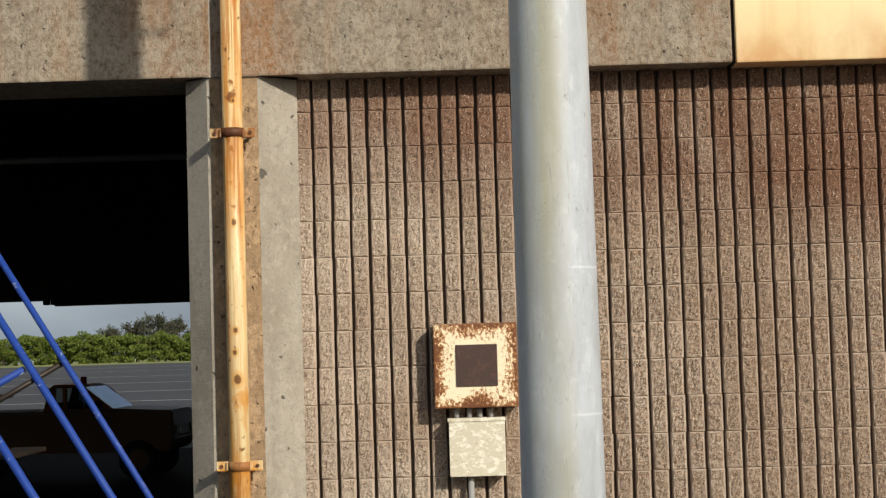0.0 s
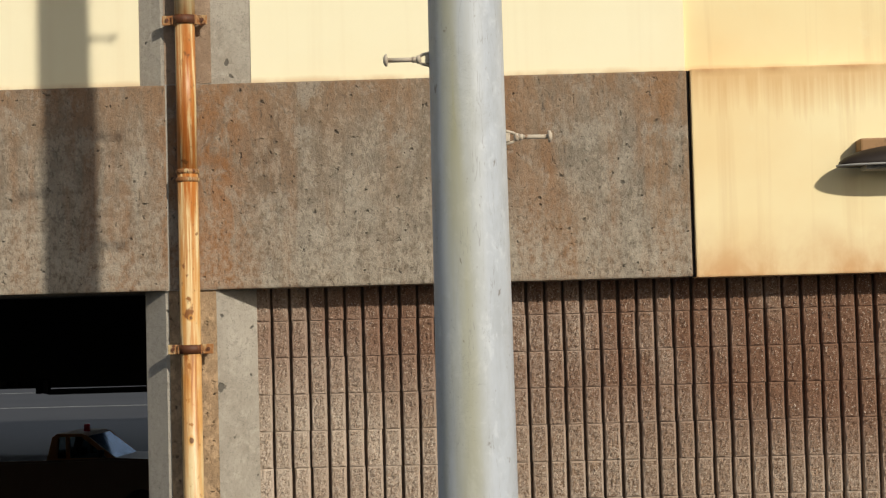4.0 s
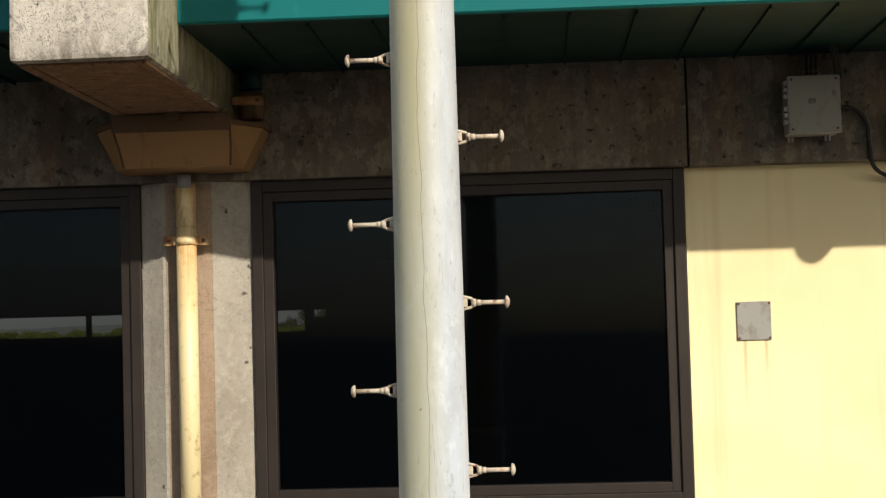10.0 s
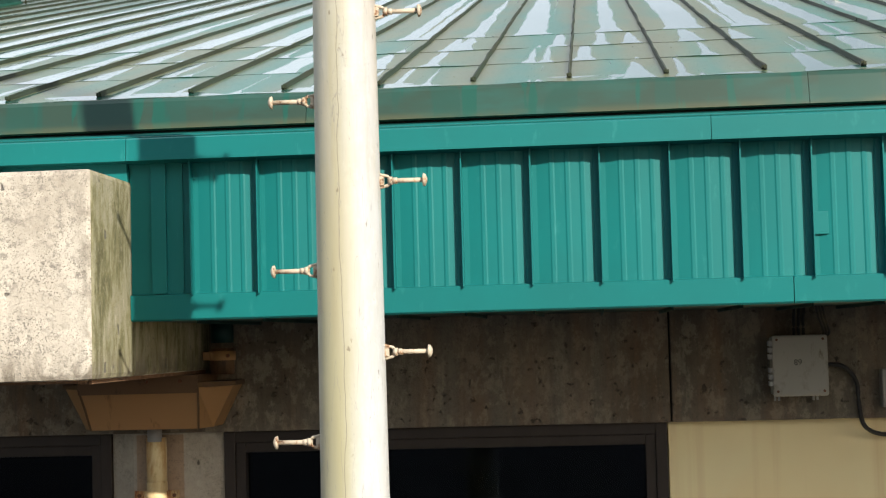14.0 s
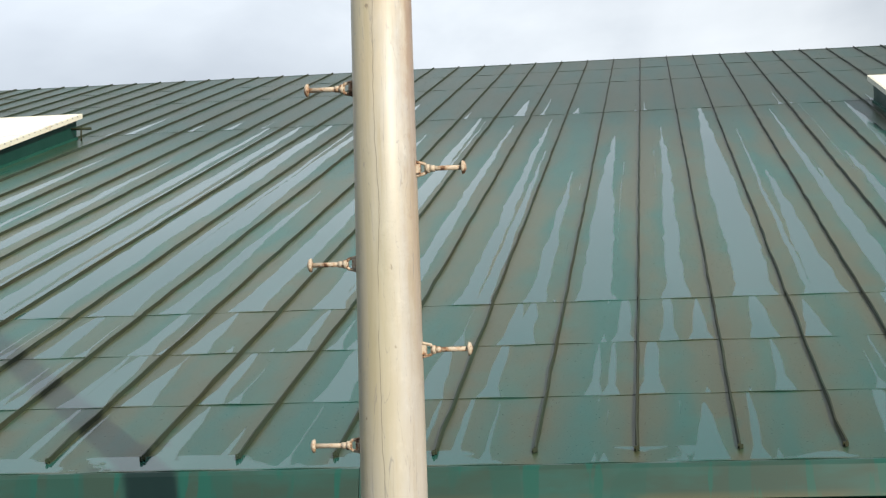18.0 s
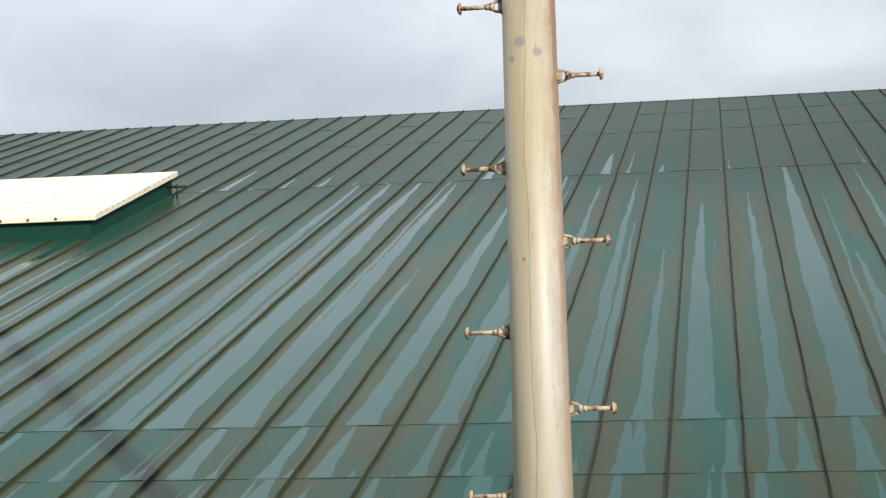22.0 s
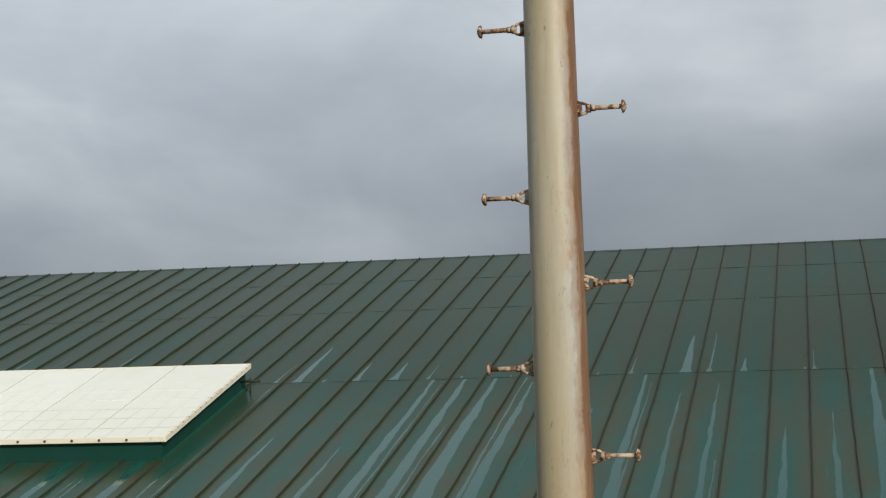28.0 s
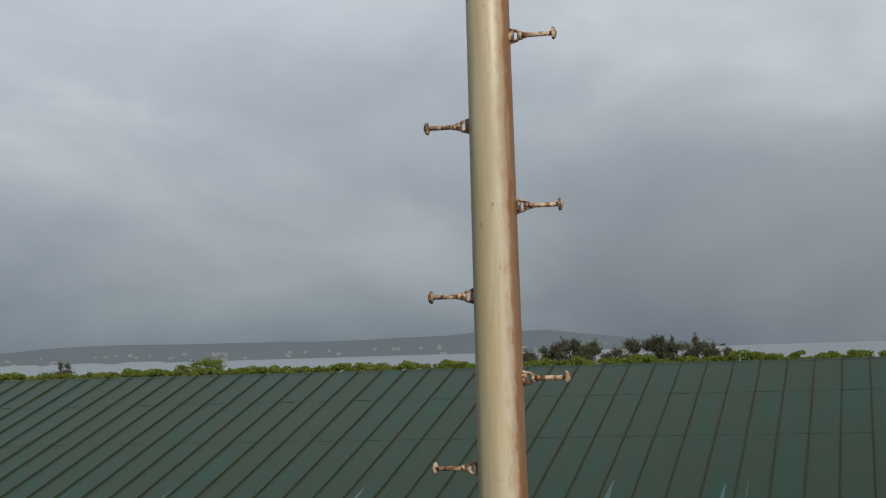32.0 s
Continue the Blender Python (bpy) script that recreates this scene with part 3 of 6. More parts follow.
    wet = k.math("MAXIMUM", wet, k.math("MULTIPLY", between(-0.93, -0.70), k.ramp(pool, 0.50, 0.53)))
    top = k.math("MULTIPLY", between(13.06, 16.0), tongue(120, 13.06, 14.9, 1.3, -0.05, 0.13, 0.40, 0.05, 0.2))
    wet = k.math("MAXIMUM", wet, top)
    k.over(wet, (0.014, 0.092, 0.080), 0.75)
    k.link(k.math("ADD", k.math("MULTIPLY", wet, 0.38), k.ramp(y, 7.0, 13.0, 0.17, 0.06)), k.b.inputs["Specular IOR Level"])
    gr = k.noise(60, (1, 1, 1), 3, 0.6)
    k.rough(k.math("ADD", k.math("MULTIPLY", wet, -0.22), k.ramp(gr, 0.3, 0.7, 0.27, 0.34)))
    # dry dust and algae catch light at a low slant
    k.link(k.math("MULTIPLY", k.ramp(wet, 0.0, 1.0, 0.42, 0.0), k.ramp(y, 5.0, 13.0, 1.0, 0.18)), k.b.inputs["Sheen Weight"])
    k.b.inputs["Sheen Roughness"].default_value = 0.30
    tone = k.t.nodes.new("ShaderNodeMix")
    tone.data_type = "RGBA"
    tone.inputs[6].default_value, tone.inputs[7].default_value = (0.22, 0.70, 0.54, 1), (0.74, 0.76, 0.42, 1)
    k.link(k.ramp(k.math("ADD", al, k.math("MULTIPLY", rim, 0.45)), 0.46, 0.70), tone.inputs[0])
    k.link(tone.outputs[2], k.b.inputs["Sheen Tint"])
    k.bump(k.noise(3.5, (1, 0.5, 1), 3, 0.5), 0.004, 0.10)
    return k.done()


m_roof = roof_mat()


def edge_mat():
    k = Mat("stained_green_eave", (0.018, 0.078, 0.064), 0.32, 0.0, 0.5)
    a = k.noise(1.8, (0.9, 1, 3.0), 5, 0.6)
    k.over(k.ramp(a, 0.36, 0.58), (0.026, 0.044, 0.030), 0.8)
    b = k.noise(3.5, (3.0, 1, 0.2), 4, 0.5, 0, (4, 4, 4))
    k.over(k.ramp(b, 0.60, 0.62), (0.006, 0.070, 0.052), 0.9)
    c = k.noise(2.2, (2.0, 1, 0.06), 2, 0.4, 0, (9, 2, 1))
    k.over(k.ramp(c, 0.57, 0.58), (0.012, 0.060, 0.046), 0.65)
    z = k.axis(2)
    k.over(k.math("MULTIPLY", k.ramp(z, 9.035, 9.005), k.ramp(a, 0.40, 0.52)), (0.16, 0.13, 0.05), 0.25)
    return k.done()


m_eave = edge_mat()
m_frame = Mat("bronze_window_frame", (0.026, 0.019, 0.015), 0.5, 0.3)
m_frame.over(m_frame.ramp(m_frame.noise(8, (1, 1, 0.3), 4), 0.45, 0.7), (0.040, 0.030, 0.024), 0.6)
m_frame = m_frame.done()


def tinted_glass(name, tint, ior, sheen=1.0):
    """A tinted pane: a little mirror, the rest lets show what lies behind."""
    m = bpy.data.materials.new(name)
    m.use_nodes = True
    t = m.node_tree
    t.nodes.remove(t.nodes["Principled BSDF"])
    clear, gloss = t.nodes.new("ShaderNodeBsdfTransparent"), t.nodes.new("ShaderNodeBsdfGlossy")
    clear.inputs["Color"].default_value = (*tint, 1)
    gloss.inputs["Color"].default_value, gloss.inputs["Roughness"].default_value = (0.60 * sheen, 0.76 * sheen, sheen, 1), 0.03
    bend, mix = t.nodes.new("ShaderNodeFresnel"), t.nodes.new("ShaderNodeMixShader")
    bend.inputs["IOR"].default_value = ior
    t.links.new(bend.outputs[0], mix.inputs[0])
    t.links.new(clear.outputs[0], mix.inputs[1])
    t.links.new(gloss.outputs[0], mix.inputs[2])
    t.links.new(mix.outputs[0], t.nodes["Material Output"].inputs["Surface"])
    return m


m_glass = tinted_glass("dark_tinted_glass", (0.44, 0.42, 0.38), 1.29)
# near-black colours put the deep shade of room and bay into the surfaces
m_room = Mat("room_gloom_black", (0.0035, 0.0035, 0.0042), 0.9).done()
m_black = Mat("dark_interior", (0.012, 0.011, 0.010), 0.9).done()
m_bay_floor = Mat("shade_black_floor", (0.009, 0.008, 0.008), 1.0, 0.0, 0.02).done()
# black of the joints, also used for the shade below the drip edge
m_gap_black = Mat("black_joints_and_gap_shade", (0.012, 0.011, 0.010), 0.8).done()


def pipe_mat():
    k = Mat("cream_painted_drain_pipe", (0.72, 0.60, 0.34), 0.45, 0.0, 0.5)
    st = k.noise(9, (3.2, 3.2, 0.14), 6, 0.65, 0.3)
    z = k.axis(2)
    lower = k.ramp(z, 5.45, 5.15)
    upper = k.ramp(z, 5.1, 5.4)
    x = k.axis(0)
    mid = k.math("MULTIPLY", lower, k.ramp(z, 3.1, 3.7, 0.55, 1.0))
    k.over(k.math("MULTIPLY", mid, k.ramp(st, 0.38, 0.56)), (0.60, 0.27, 0.045), 0.9)
    fresh = k.math("MULTIPLY", k.math("MULTIPLY", lower, k.ramp(z, 3.75, 4.3)), k.ramp(st, 0.40, 0.52))
    k.over(fresh, (0.44, 0.135, 0.018), 0.8)
    heart = k.math("MULTIPLY", k.ramp(k.math("ABSOLUTE", k.math("SUBTRACT", x, -1.255), 0), 0.050, 0.010), k.ramp(z, 3.2, 4.6, 0.45, 1.0))
    k.over(k.math("MULTIPLY", lower, k.math("MULTIPLY", heart, k.ramp(st, 0.42, 0.62))), (0.33, 0.085, 0.012), 0.95)
    k.over(k.math("MULTIPLY", lower, k.ramp(st, 0.60, 0.68)), (0.24, 0.07, 0.012), 0.8)
    sp = k.noise(22, (1, 1, 0.8), 4, 0.6, 0, (2, 5, 2))
    k.over(k.ramp(sp, 0.66, 0.70), (0.22, 0.085, 0.02), 0.9)
    spot = k.noise(17, (1, 1, 0.7), 4, 0.6, 0.3, (6, 1, 3))
    core = k.ramp(k.math("ABSOLUTE", k.math("SUBTRACT", x, -1.262), 0), 0.046, 0.026)
    k.over(k.math("MULTIPLY", k.math("MULTIPLY", lower, core), k.ramp(spot, 0.60, 0.65)), (0.19, 0.065, 0.014), 0.95)
    ooze = k.noise(4.5, (2.5, 2.5, 0.5), 6, 0.68, 0.4, (3, 3, 7))
    k.over(k.math("MULTIPLY", k.ramp(z, 3.0, 1.9, 0.35, 1.0), k.math("MULTIPLY", lower, k.ramp(ooze, 0.50, 0.62))), (0.58, 0.27, 0.055), 0.8)
    k.over(k.math("MULTIPLY", k.ramp(z, 6.95, 7.25), k.ramp(ooze, 0.42, 0.56)), (0.45, 0.22, 0.05), 0.75)
    k.over(k.math("MULTIPLY", upper, k.ramp(sp, 0.56, 0.64)), (0.55, 0.42, 0.20), 0.5)
    for zs, reach, amount in ((1.60, 1.3, 0.95), (3.43, 0.75, 0.8), (7.09, 0.45, 0.5)):
        below = k.math("MULTIPLY", k.ramp(z, zs - reach, zs - 0.05), k.ramp(z, zs + 0.005, zs))
        k.over(k.math("MULTIPLY", below, k.ramp(ooze, 0.36, 0.54)), (0.60, 0.25, 0.035), amount)
        k.over(k.math("MULTIPLY", below, k.math("MULTIPLY", k.ramp(st, 0.48, 0.58), core)), (0.27, 0.08, 0.015), amount * 0.8)
    for px, pz, r in ((-1.258, 2.95, 0.011), (-1.262, 2.36, 0.012), (-1.268, 2.24, 0.011), (-1.256, 2.09, 0.019), (-1.250, 3.62, 0.010)):
        d = k.math("ADD", k.math("POWER", k.math("SUBTRACT", x, px), 2.0), k.math("MULTIPLY", k.math("POWER", k.math("SUBTRACT", z, pz), 2.0), 0.6))
        d = k.math("MULTIPLY", d, k.ramp(spot, 0.3, 0.7, 0.5, 1.6))
        k.over(k.ramp(d, r * r * 5.0, r * r * 1.2), (0.62, 0.31, 0.06), 0.7)
        k.over(k.ramp(d, r * r * 1.3, r * r * 0.7), (0.12, 0.045, 0.012), 0.9)
    belt = k.math("MULTIPLY", k.ramp(k.math("ABSOLUTE", k.math("SUBTRACT", z, 1.985), 0), 0.07, 0.03), k.ramp(sp, 0.40, 0.52))
    k.over(belt, (0.58, 0.26, 0.045), 0.7)
    k.bump(st, 0.002, 0.3)
    return k.done()


m_pipe = pipe_mat()
m_clamp = rusty("rusted_pipe_clamp", (0.50, 0.36, 0.18), 0.42, 18)
m_clamp_dark = rusty("burnt_rust_strap", (0.16, 0.06, 0.02), 0.40, 18, (0.09, 0.03, 0.012))


def rust_box_mat():
    k = Mat("rust_eaten_white_box", (0.84, 0.76, 0.54), 0.6, 0.0, 0.4)
    x, z = k.axis(0), k.axis(2)
    n = k.noise(60, (1, 1, 0.7), 8, 0.80, 0.2)
    far = k.math("MAXIMUM", k.math("ABSOLUTE", k.math("SUBTRACT", x, 0.043), 0), k.math("ABSOLUTE", k.math("SUBTRACT", z, 2.128), 0))
    patch = k.noise(6, (1, 1, 1), 4, 0.6, 0.2, (3, 3, 3))
    need = k.math("ADD", k.math("ADD", n, k.math("MULTIPLY", patch, 0.45)), k.ramp(far, 0.13, 0.235, -0.05, 0.16))
    k.over(k.ramp(need, 0.765, 0.80), (0.46, 0.17, 0.022), 0.9)
    k.over(k.ramp(need, 0.81, 0.86), (0.13, 0.042, 0.012), 0.95)
    k.over(k.ramp(far, 0.224, 0.234), (0.17, 0.065, 0.025), 0.8)
    k.bump(n, 0.005, 0.6)
    return k.done()


m_box_rust = rust_box_mat()
m_box_pale = rusty("flaking_cream_box", (0.60, 0.56, 0.43), 0.50, 30, (0.82, 0.80, 0.69), (0.8, 0.8, 1.1), (0.30, 0.20, 0.085))
m_plate_dark = rusty("dark_rusted_plate", (0.055, 0.032, 0.026), 0.5, 22, (0.085, 0.04, 0.03), (1, 1, 1))
m_hopper = rusty("tan_painted_hopper", (0.30, 0.165, 0.066), 0.60, 8, (0.12, 0.06, 0.022))
m_grey_box = rusty("grey_junction_box", (0.30, 0.29, 0.26), 0.52, 10, (0.21, 0.195, 0.165), (1, 1, 0.6), (0.16, 0.14, 0.11))
m_hopper_rim = rusty("dark_rusted_hopper_rim", (0.115, 0.064, 0.03), 0.55, 9, (0.05, 0.026, 0.013))
m_cable = Mat("black_cable", (0.015, 0.015, 0.016), 0.55).done()
m_tan_soffit = concrete("brown_form_board", (0.21, 0.12, 0.07), (0.15, 0.08, 0.048), 0.4, 0.4)


def white_panel():
    k = Mat("white_fibreglass_skylight", (0.79, 0.83, 0.77), 0.5, 0.0, 0.4)
    k.vary(0.05)
    n = k.noise(2.5, (1, 1, 1), 6, 0.65, 0.4)
    k.over(k.ramp(n, 0.5, 0.75), (0.70, 0.71, 0.58), 0.4)
    return k.done()


m_white = white_panel()
m_grid = Mat("greyed_fibreglass_rib", (0.70, 0.73, 0.67), 0.6).done()
m_white_trim = rusty("white_trim_with_rust", (0.76, 0.74, 0.62), 0.60, 4, (0.48, 0.28, 0.05), (1, 1, 1))
m_sky_curb = green_metal("dark_green_curb", (0.007, 0.050, 0.038))
m_blue = rusty("chipped_blue_paint", (0.009, 0.046, 0.27), 0.60, 22, (0.42, 0.46, 0.55), (1, 1, 1), (0.10, 0.06, 0.05))
m_truck = Mat("dull_orange_truck_paint", (0.26, 0.095, 0.016), 0.6, 0.0, 0.2).done()
m_tyre = Mat("black_rubber", (0.015, 0.015, 0.015), 0.8).done()
m_truck_glass = tinted_glass("truck_window_glass", (0.42, 0.47, 0.48), 1.15, 0.5)
# the truck's orange again, darkened for the shade on body and wheels
m_truck_shade = Mat("shade_dark_truck_paint", (0.085, 0.034, 0.012), 0.5).done()
m_red = Mat("red_beacon_lens", (0.55, 0.03, 0.04), 0.25).done()
m_steel = rusty("dull_steel", (0.30, 0.30, 0.29), 0.62, 14, (0.22, 0.14, 0.08))


def ground_mat():
    k = Mat("apron_asphalt", (0.030, 0.031, 0.035), 0.9, 0.0, 0.2)
    n = k.noise(0.05, (1, 1, 1), 5)
    k.over(k.ramp(n, 0.4, 0.65), (0.041, 0.042, 0.046), 0.8)
    f = k.noise(20, (1, 1, 1), 4)
    k.over(k.ramp(f, 0.5, 0.7), (0.035, 0.035, 0.036), 0.5)
    return k.done()


m_ground = ground_mat()
m_line = Mat("faded_apron_paint", (0.22, 0.22, 0.21), 0.8).done()
k = Mat("dry_grass", (0.20, 0.20, 0.05), 0.95)
k.over(k.ramp(k.noise(0.4, (1, 1, 1), 5), 0.4, 0.65), (0.10, 0.14, 0.035), 0.8)
m_grass = k.done()


def leaf_mat(name, a, b):
    k = Mat(name, a, 0.75, 0.0, 0.25)
    k.over(k.ramp(k.noise(0.35, (1, 1, 1), 5), 0.35, 0.65), b, 0.9)
    i = k.t.nodes.new("ShaderNodeNewGeometry")
    k.shade(k.ramp(i.outputs["Random Per Island"], 0, 1, 0.72, 1.28))
    m = k.done()
    glow, mix = k.t.nodes.new("ShaderNodeBsdfTranslucent"), k.t.nodes.new("ShaderNodeMixShader")
    mix.inputs[0].default_value = 0.45
    k.link(k.color, glow.inputs["Color"])
    k.link(k.b.outputs["BSDF"], mix.inputs[1])
    k.link(glow.outputs["BSDF"], mix.inputs[2])
    k.link(mix.outputs["Shader"], k.t.nodes["Material Output"].inputs["Surface"])
    return m


m_leaf = leaf_mat("hedge_leaves", (0.125, 0.185, 0.032), (0.185, 0.215, 0.048))
m_leaf_dark = leaf_mat("ironwood_needles", (0.085, 0.092, 0.060), (0.115, 0.115, 0.078))
m_bark = Mat("grey_bark", (0.12, 0.09, 0.065), 0.9).done()
k = Mat("bay_water", (0.15, 0.19, 0.215), 0.30, 0.0, 0.4)
k.bump(k.noise(0.02, (1, 3, 1), 4), 0.5, 0.4)
m_water = k.done()
# blue-grey haze is mixed into the hills' own colour
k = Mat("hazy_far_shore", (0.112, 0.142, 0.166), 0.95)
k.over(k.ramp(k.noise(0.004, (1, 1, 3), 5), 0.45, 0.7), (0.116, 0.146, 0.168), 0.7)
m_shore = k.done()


# ---- building blocks ----
def box(bm, x0, x1, y0, y1, z0, z1, bevel=0.0):
    r = bmesh.ops.create_cube(bm, size=1.0, matrix=Matrix.LocRotScale(
        ((x0 + x1) / 2, (y0 + y1) / 2, (z0 + z1) / 2), None, (abs(x1 - x0), abs(y1 - y0), abs(z1 - z0))))
    if bevel:
        es = {e for v in r["verts"] for e in v.link_edges}
        bmesh.ops.bevel(bm, geom=list(es), offset=bevel, segments=2, affect="EDGES", profile=0.6)
    return bm


def prism(bm, outline, axis, a, b):
    """A closed outline of two coordinates drawn along one axis from a to b."""
    def at(p, v):
        return {"x": (v, p[0], p[1]), "y": (p[0], v, p[1]), "z": (p[0], p[1], v)}[axis]
    lo = [bm.verts.new(at(p, a)) for p in outline]
    hi = [bm.verts.new(at(p, b)) for p in outline]
    n = len(outline)
    bm.faces.new(lo)
    bm.faces.new(hi[::-1])
    for i in range(n):
        bm.faces.new((lo[i], hi[i], hi[(i + 1) % n], lo[(i + 1) % n]))
    bmesh.ops.recalc_face_normals(bm, faces=bm.faces)
    return bm


def tube(bm, points, radius, sides=12, caps=True):
    """A round bar along points; radius is one number or one for each point."""
    pts = [Vector(p) for p in points]
    rad = radius if isinstance(radius, (list, tuple)) else [radius] * len(pts)
    rings = []
    for i, p in enumerate(pts):
        way = (pts[min(i + 1, len(pts) - 1)] - pts[max(i - 1, 0)]).normalized()
        q = way.to_track_quat("Z", "Y")
        rings.append([bm.verts.new(p + q @ Vector((rad[i] * math.cos(a), rad[i] * math.sin(a), 0)))
                      for a in (2 * math.pi * k / sides for k in range(sides))])
    for a, b in zip(rings, rings[1:]):
        for k in range(sides):
            f = bm.faces.new((a[k], a[(k + 1) % sides], b[(k + 1) % sides], b[k]))
            f.smooth = True
    if caps:
        bm.faces.new(rings[0][::-1])
        bm.faces.new(rings[-1])
    return bm


def mesh_of(name, bm, material):
    me = bpy.data.meshes.new(name)
    bm.to_mesh(me)
    bm.free()
    me.materials.append(material)
    return me


def part(name, bm, material, parent, label=""):
    ob = new(name, mesh_of(name, bm, material) if isinstance(bm, bmesh.types.BMesh) else bm)
    ob.parent = parent
    if label:
        ob["label"] = label
    return ob


def thing(name, label, category, group="", kind="", at=(0, 0, 0)):
    ob = tagged(new(name), label, category, group, kind)
    ob.location = at
    return ob


def solid(name, bm, material, label="", category="", group="", kind="structure"):
    return tagged(new(name, mesh_of(name, bm, material)), label, category, group, kind)


B = bmesh.new

# ---- ground and distance ----
g = B()
bmesh.ops.create_grid(g, x_segments=8, y_segments=8, size=4600)
solid("ground", g, m_ground, "grey asphalt airport apron with faded markings", "ground")
g = B()
box(g, -4500, 4500, 470, 900, -0.5, 0.06)
solid("grass_verge", g, m_grass, "dry yellow-green grass strip beyond the apron", "grass")
g = B()
box(g, -4550, 4550, 900, 4550, -0.5, 0.12)
solid("water", g, m_water, "grey bay water under low rain cloud", "water")
for i, (y, w) in enumerate(((72, 0.25), (96, 0.25), (128, 0.4), (175, 0.5), (240, 0.8), (330, 1.2))):
    g = B()
    box(g, -260, 120, y, y + w, -0.01, 0.012)
    ob = solid("apron_line", g, m_line, "faded pale painted line on the apron", "marking", "apron markings")
    ob.rotation_euler.z = radians((-2, 3, -1, 2, -3, 1)[i])

# far shore with low hills, left of the open bay
rnd = random.Random(5)
g = B()
prev = None
for i in range(120):
    x = -3600 + i * 27
    fade = max(0.0, min(1.0, (-380 - x) / 500))
    h = 5 + fade * (40 + 12 * noise.noise((x * 0.0016, 3, 1)) + 3 * noise.noise((x * 0.008, 1, 1)))
    row = [g.verts.new((x, 4300, -1)), g.verts.new((x, 4400, h * 0.55)), g.verts.new((x, 4530, h * 1.15)), g.verts.new((x, 4540, -1))]
    if prev:
        for a in range(3):
            g.faces.new((prev[a], row[a], row[a + 1], prev[a + 1]))
    prev = row
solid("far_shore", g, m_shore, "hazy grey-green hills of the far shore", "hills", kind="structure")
# town walls tinted blue-grey, the haze painted into them
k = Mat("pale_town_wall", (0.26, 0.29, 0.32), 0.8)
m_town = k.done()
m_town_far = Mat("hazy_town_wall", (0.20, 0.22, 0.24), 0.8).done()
for i in range(64):
    low = i < 12
    x = rnd.uniform(-2560, -1990) if low else rnd.uniform(-2500, -560)
    up = 0.0 if low else rnd.uniform(0.1, 0.9)
    w, h = (rnd.uniform(25, 110), rnd.uniform(2, 4)) if low else (rnd.uniform(6, 18), rnd.uniform(1.6, 3.2))
    fade = max(0.0, min(1.0, (-380 - x) / 500))
    g = B()
    box(g, -w / 2, w / 2, -8, 8, -6, h)
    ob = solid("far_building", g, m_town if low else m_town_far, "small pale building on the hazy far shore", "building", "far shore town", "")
    ob.location = (x, 4290 - 1.7 * (i % 12) if low else 4300 + 100 * up, 0.5 if low else up * 0.5 * (5 + fade * 50))

m_leafset = {"thorn": m_leaf, "dark": m_leaf_dark}


def foliage(bm, blobs, n, size, rng):
    """Many small tilted leaf clumps filling the given blobs (centre, radii)."""
    for _ in range(n):
        c, r = blobs[rng.randrange(len(blobs))]
        v = Vector((rng.gauss(0, 1), rng.gauss(0, 1), rng.gauss(0, 1))).normalized() * rng.uniform(0.55, 1.05)
        p = Vector((c[0] + v.x * r[0], c[1] + v.y * r[1], c[2] + v.z * r[2]))
        s = size * rng.uniform(0.5, 1.3)
        q = Euler((rng.uniform(0, 6.28), rng.uniform(0, 6.28), rng.uniform(0, 6.28))).to_matrix()
        vs = [bm.verts.new(p + q @ Vector(o) * s) for o in ((-1, -0.5, 0), (0.2, -0.7, 0.25), (1, 0.1, 0), (0.1, 0.8, -0.2), (-0.7, 0.4, 0.2))]
        bm.faces.new(vs)


def sprays(bm, blobs, n, length, width, rng):
    """Feathery upright needle sprays round the ends of limbs."""
    for _ in range(n):
        c, r = blobs[rng.randrange(len(blobs))]
        v = Vector((rng.gauss(0, 0.5), rng.gauss(0, 0.5), rng.gauss(0, 0.5)))
        p = Vector((c[0] + v.x * r[0], c[1] + v.y * r[1], c[2] + v.z * r[2]))
        way = Vector((c[0] * 0.10 + rng.gauss(0, 0.45), c[1] * 0.10 + rng.gauss(0, 0.45), rng.uniform(0.35, 1.2))).normalized()
        side = way.cross(Vector((rng.gauss(0, 1), rng.gauss(0, 1), 0.1))).normalized() * width * rng.uniform(0.6, 1.4)
        tip = p + way * length * rng.uniform(0.5, 1.3)
        mid = p.lerp(tip, 0.5) + side * rng.uniform(-0.6, 0.6)
        vs = [bm.verts.new(q) for q in (p - side * 0.4, p + side * 0.4, mid + side, tip, mid - side)]
        bm.faces.new(vs)


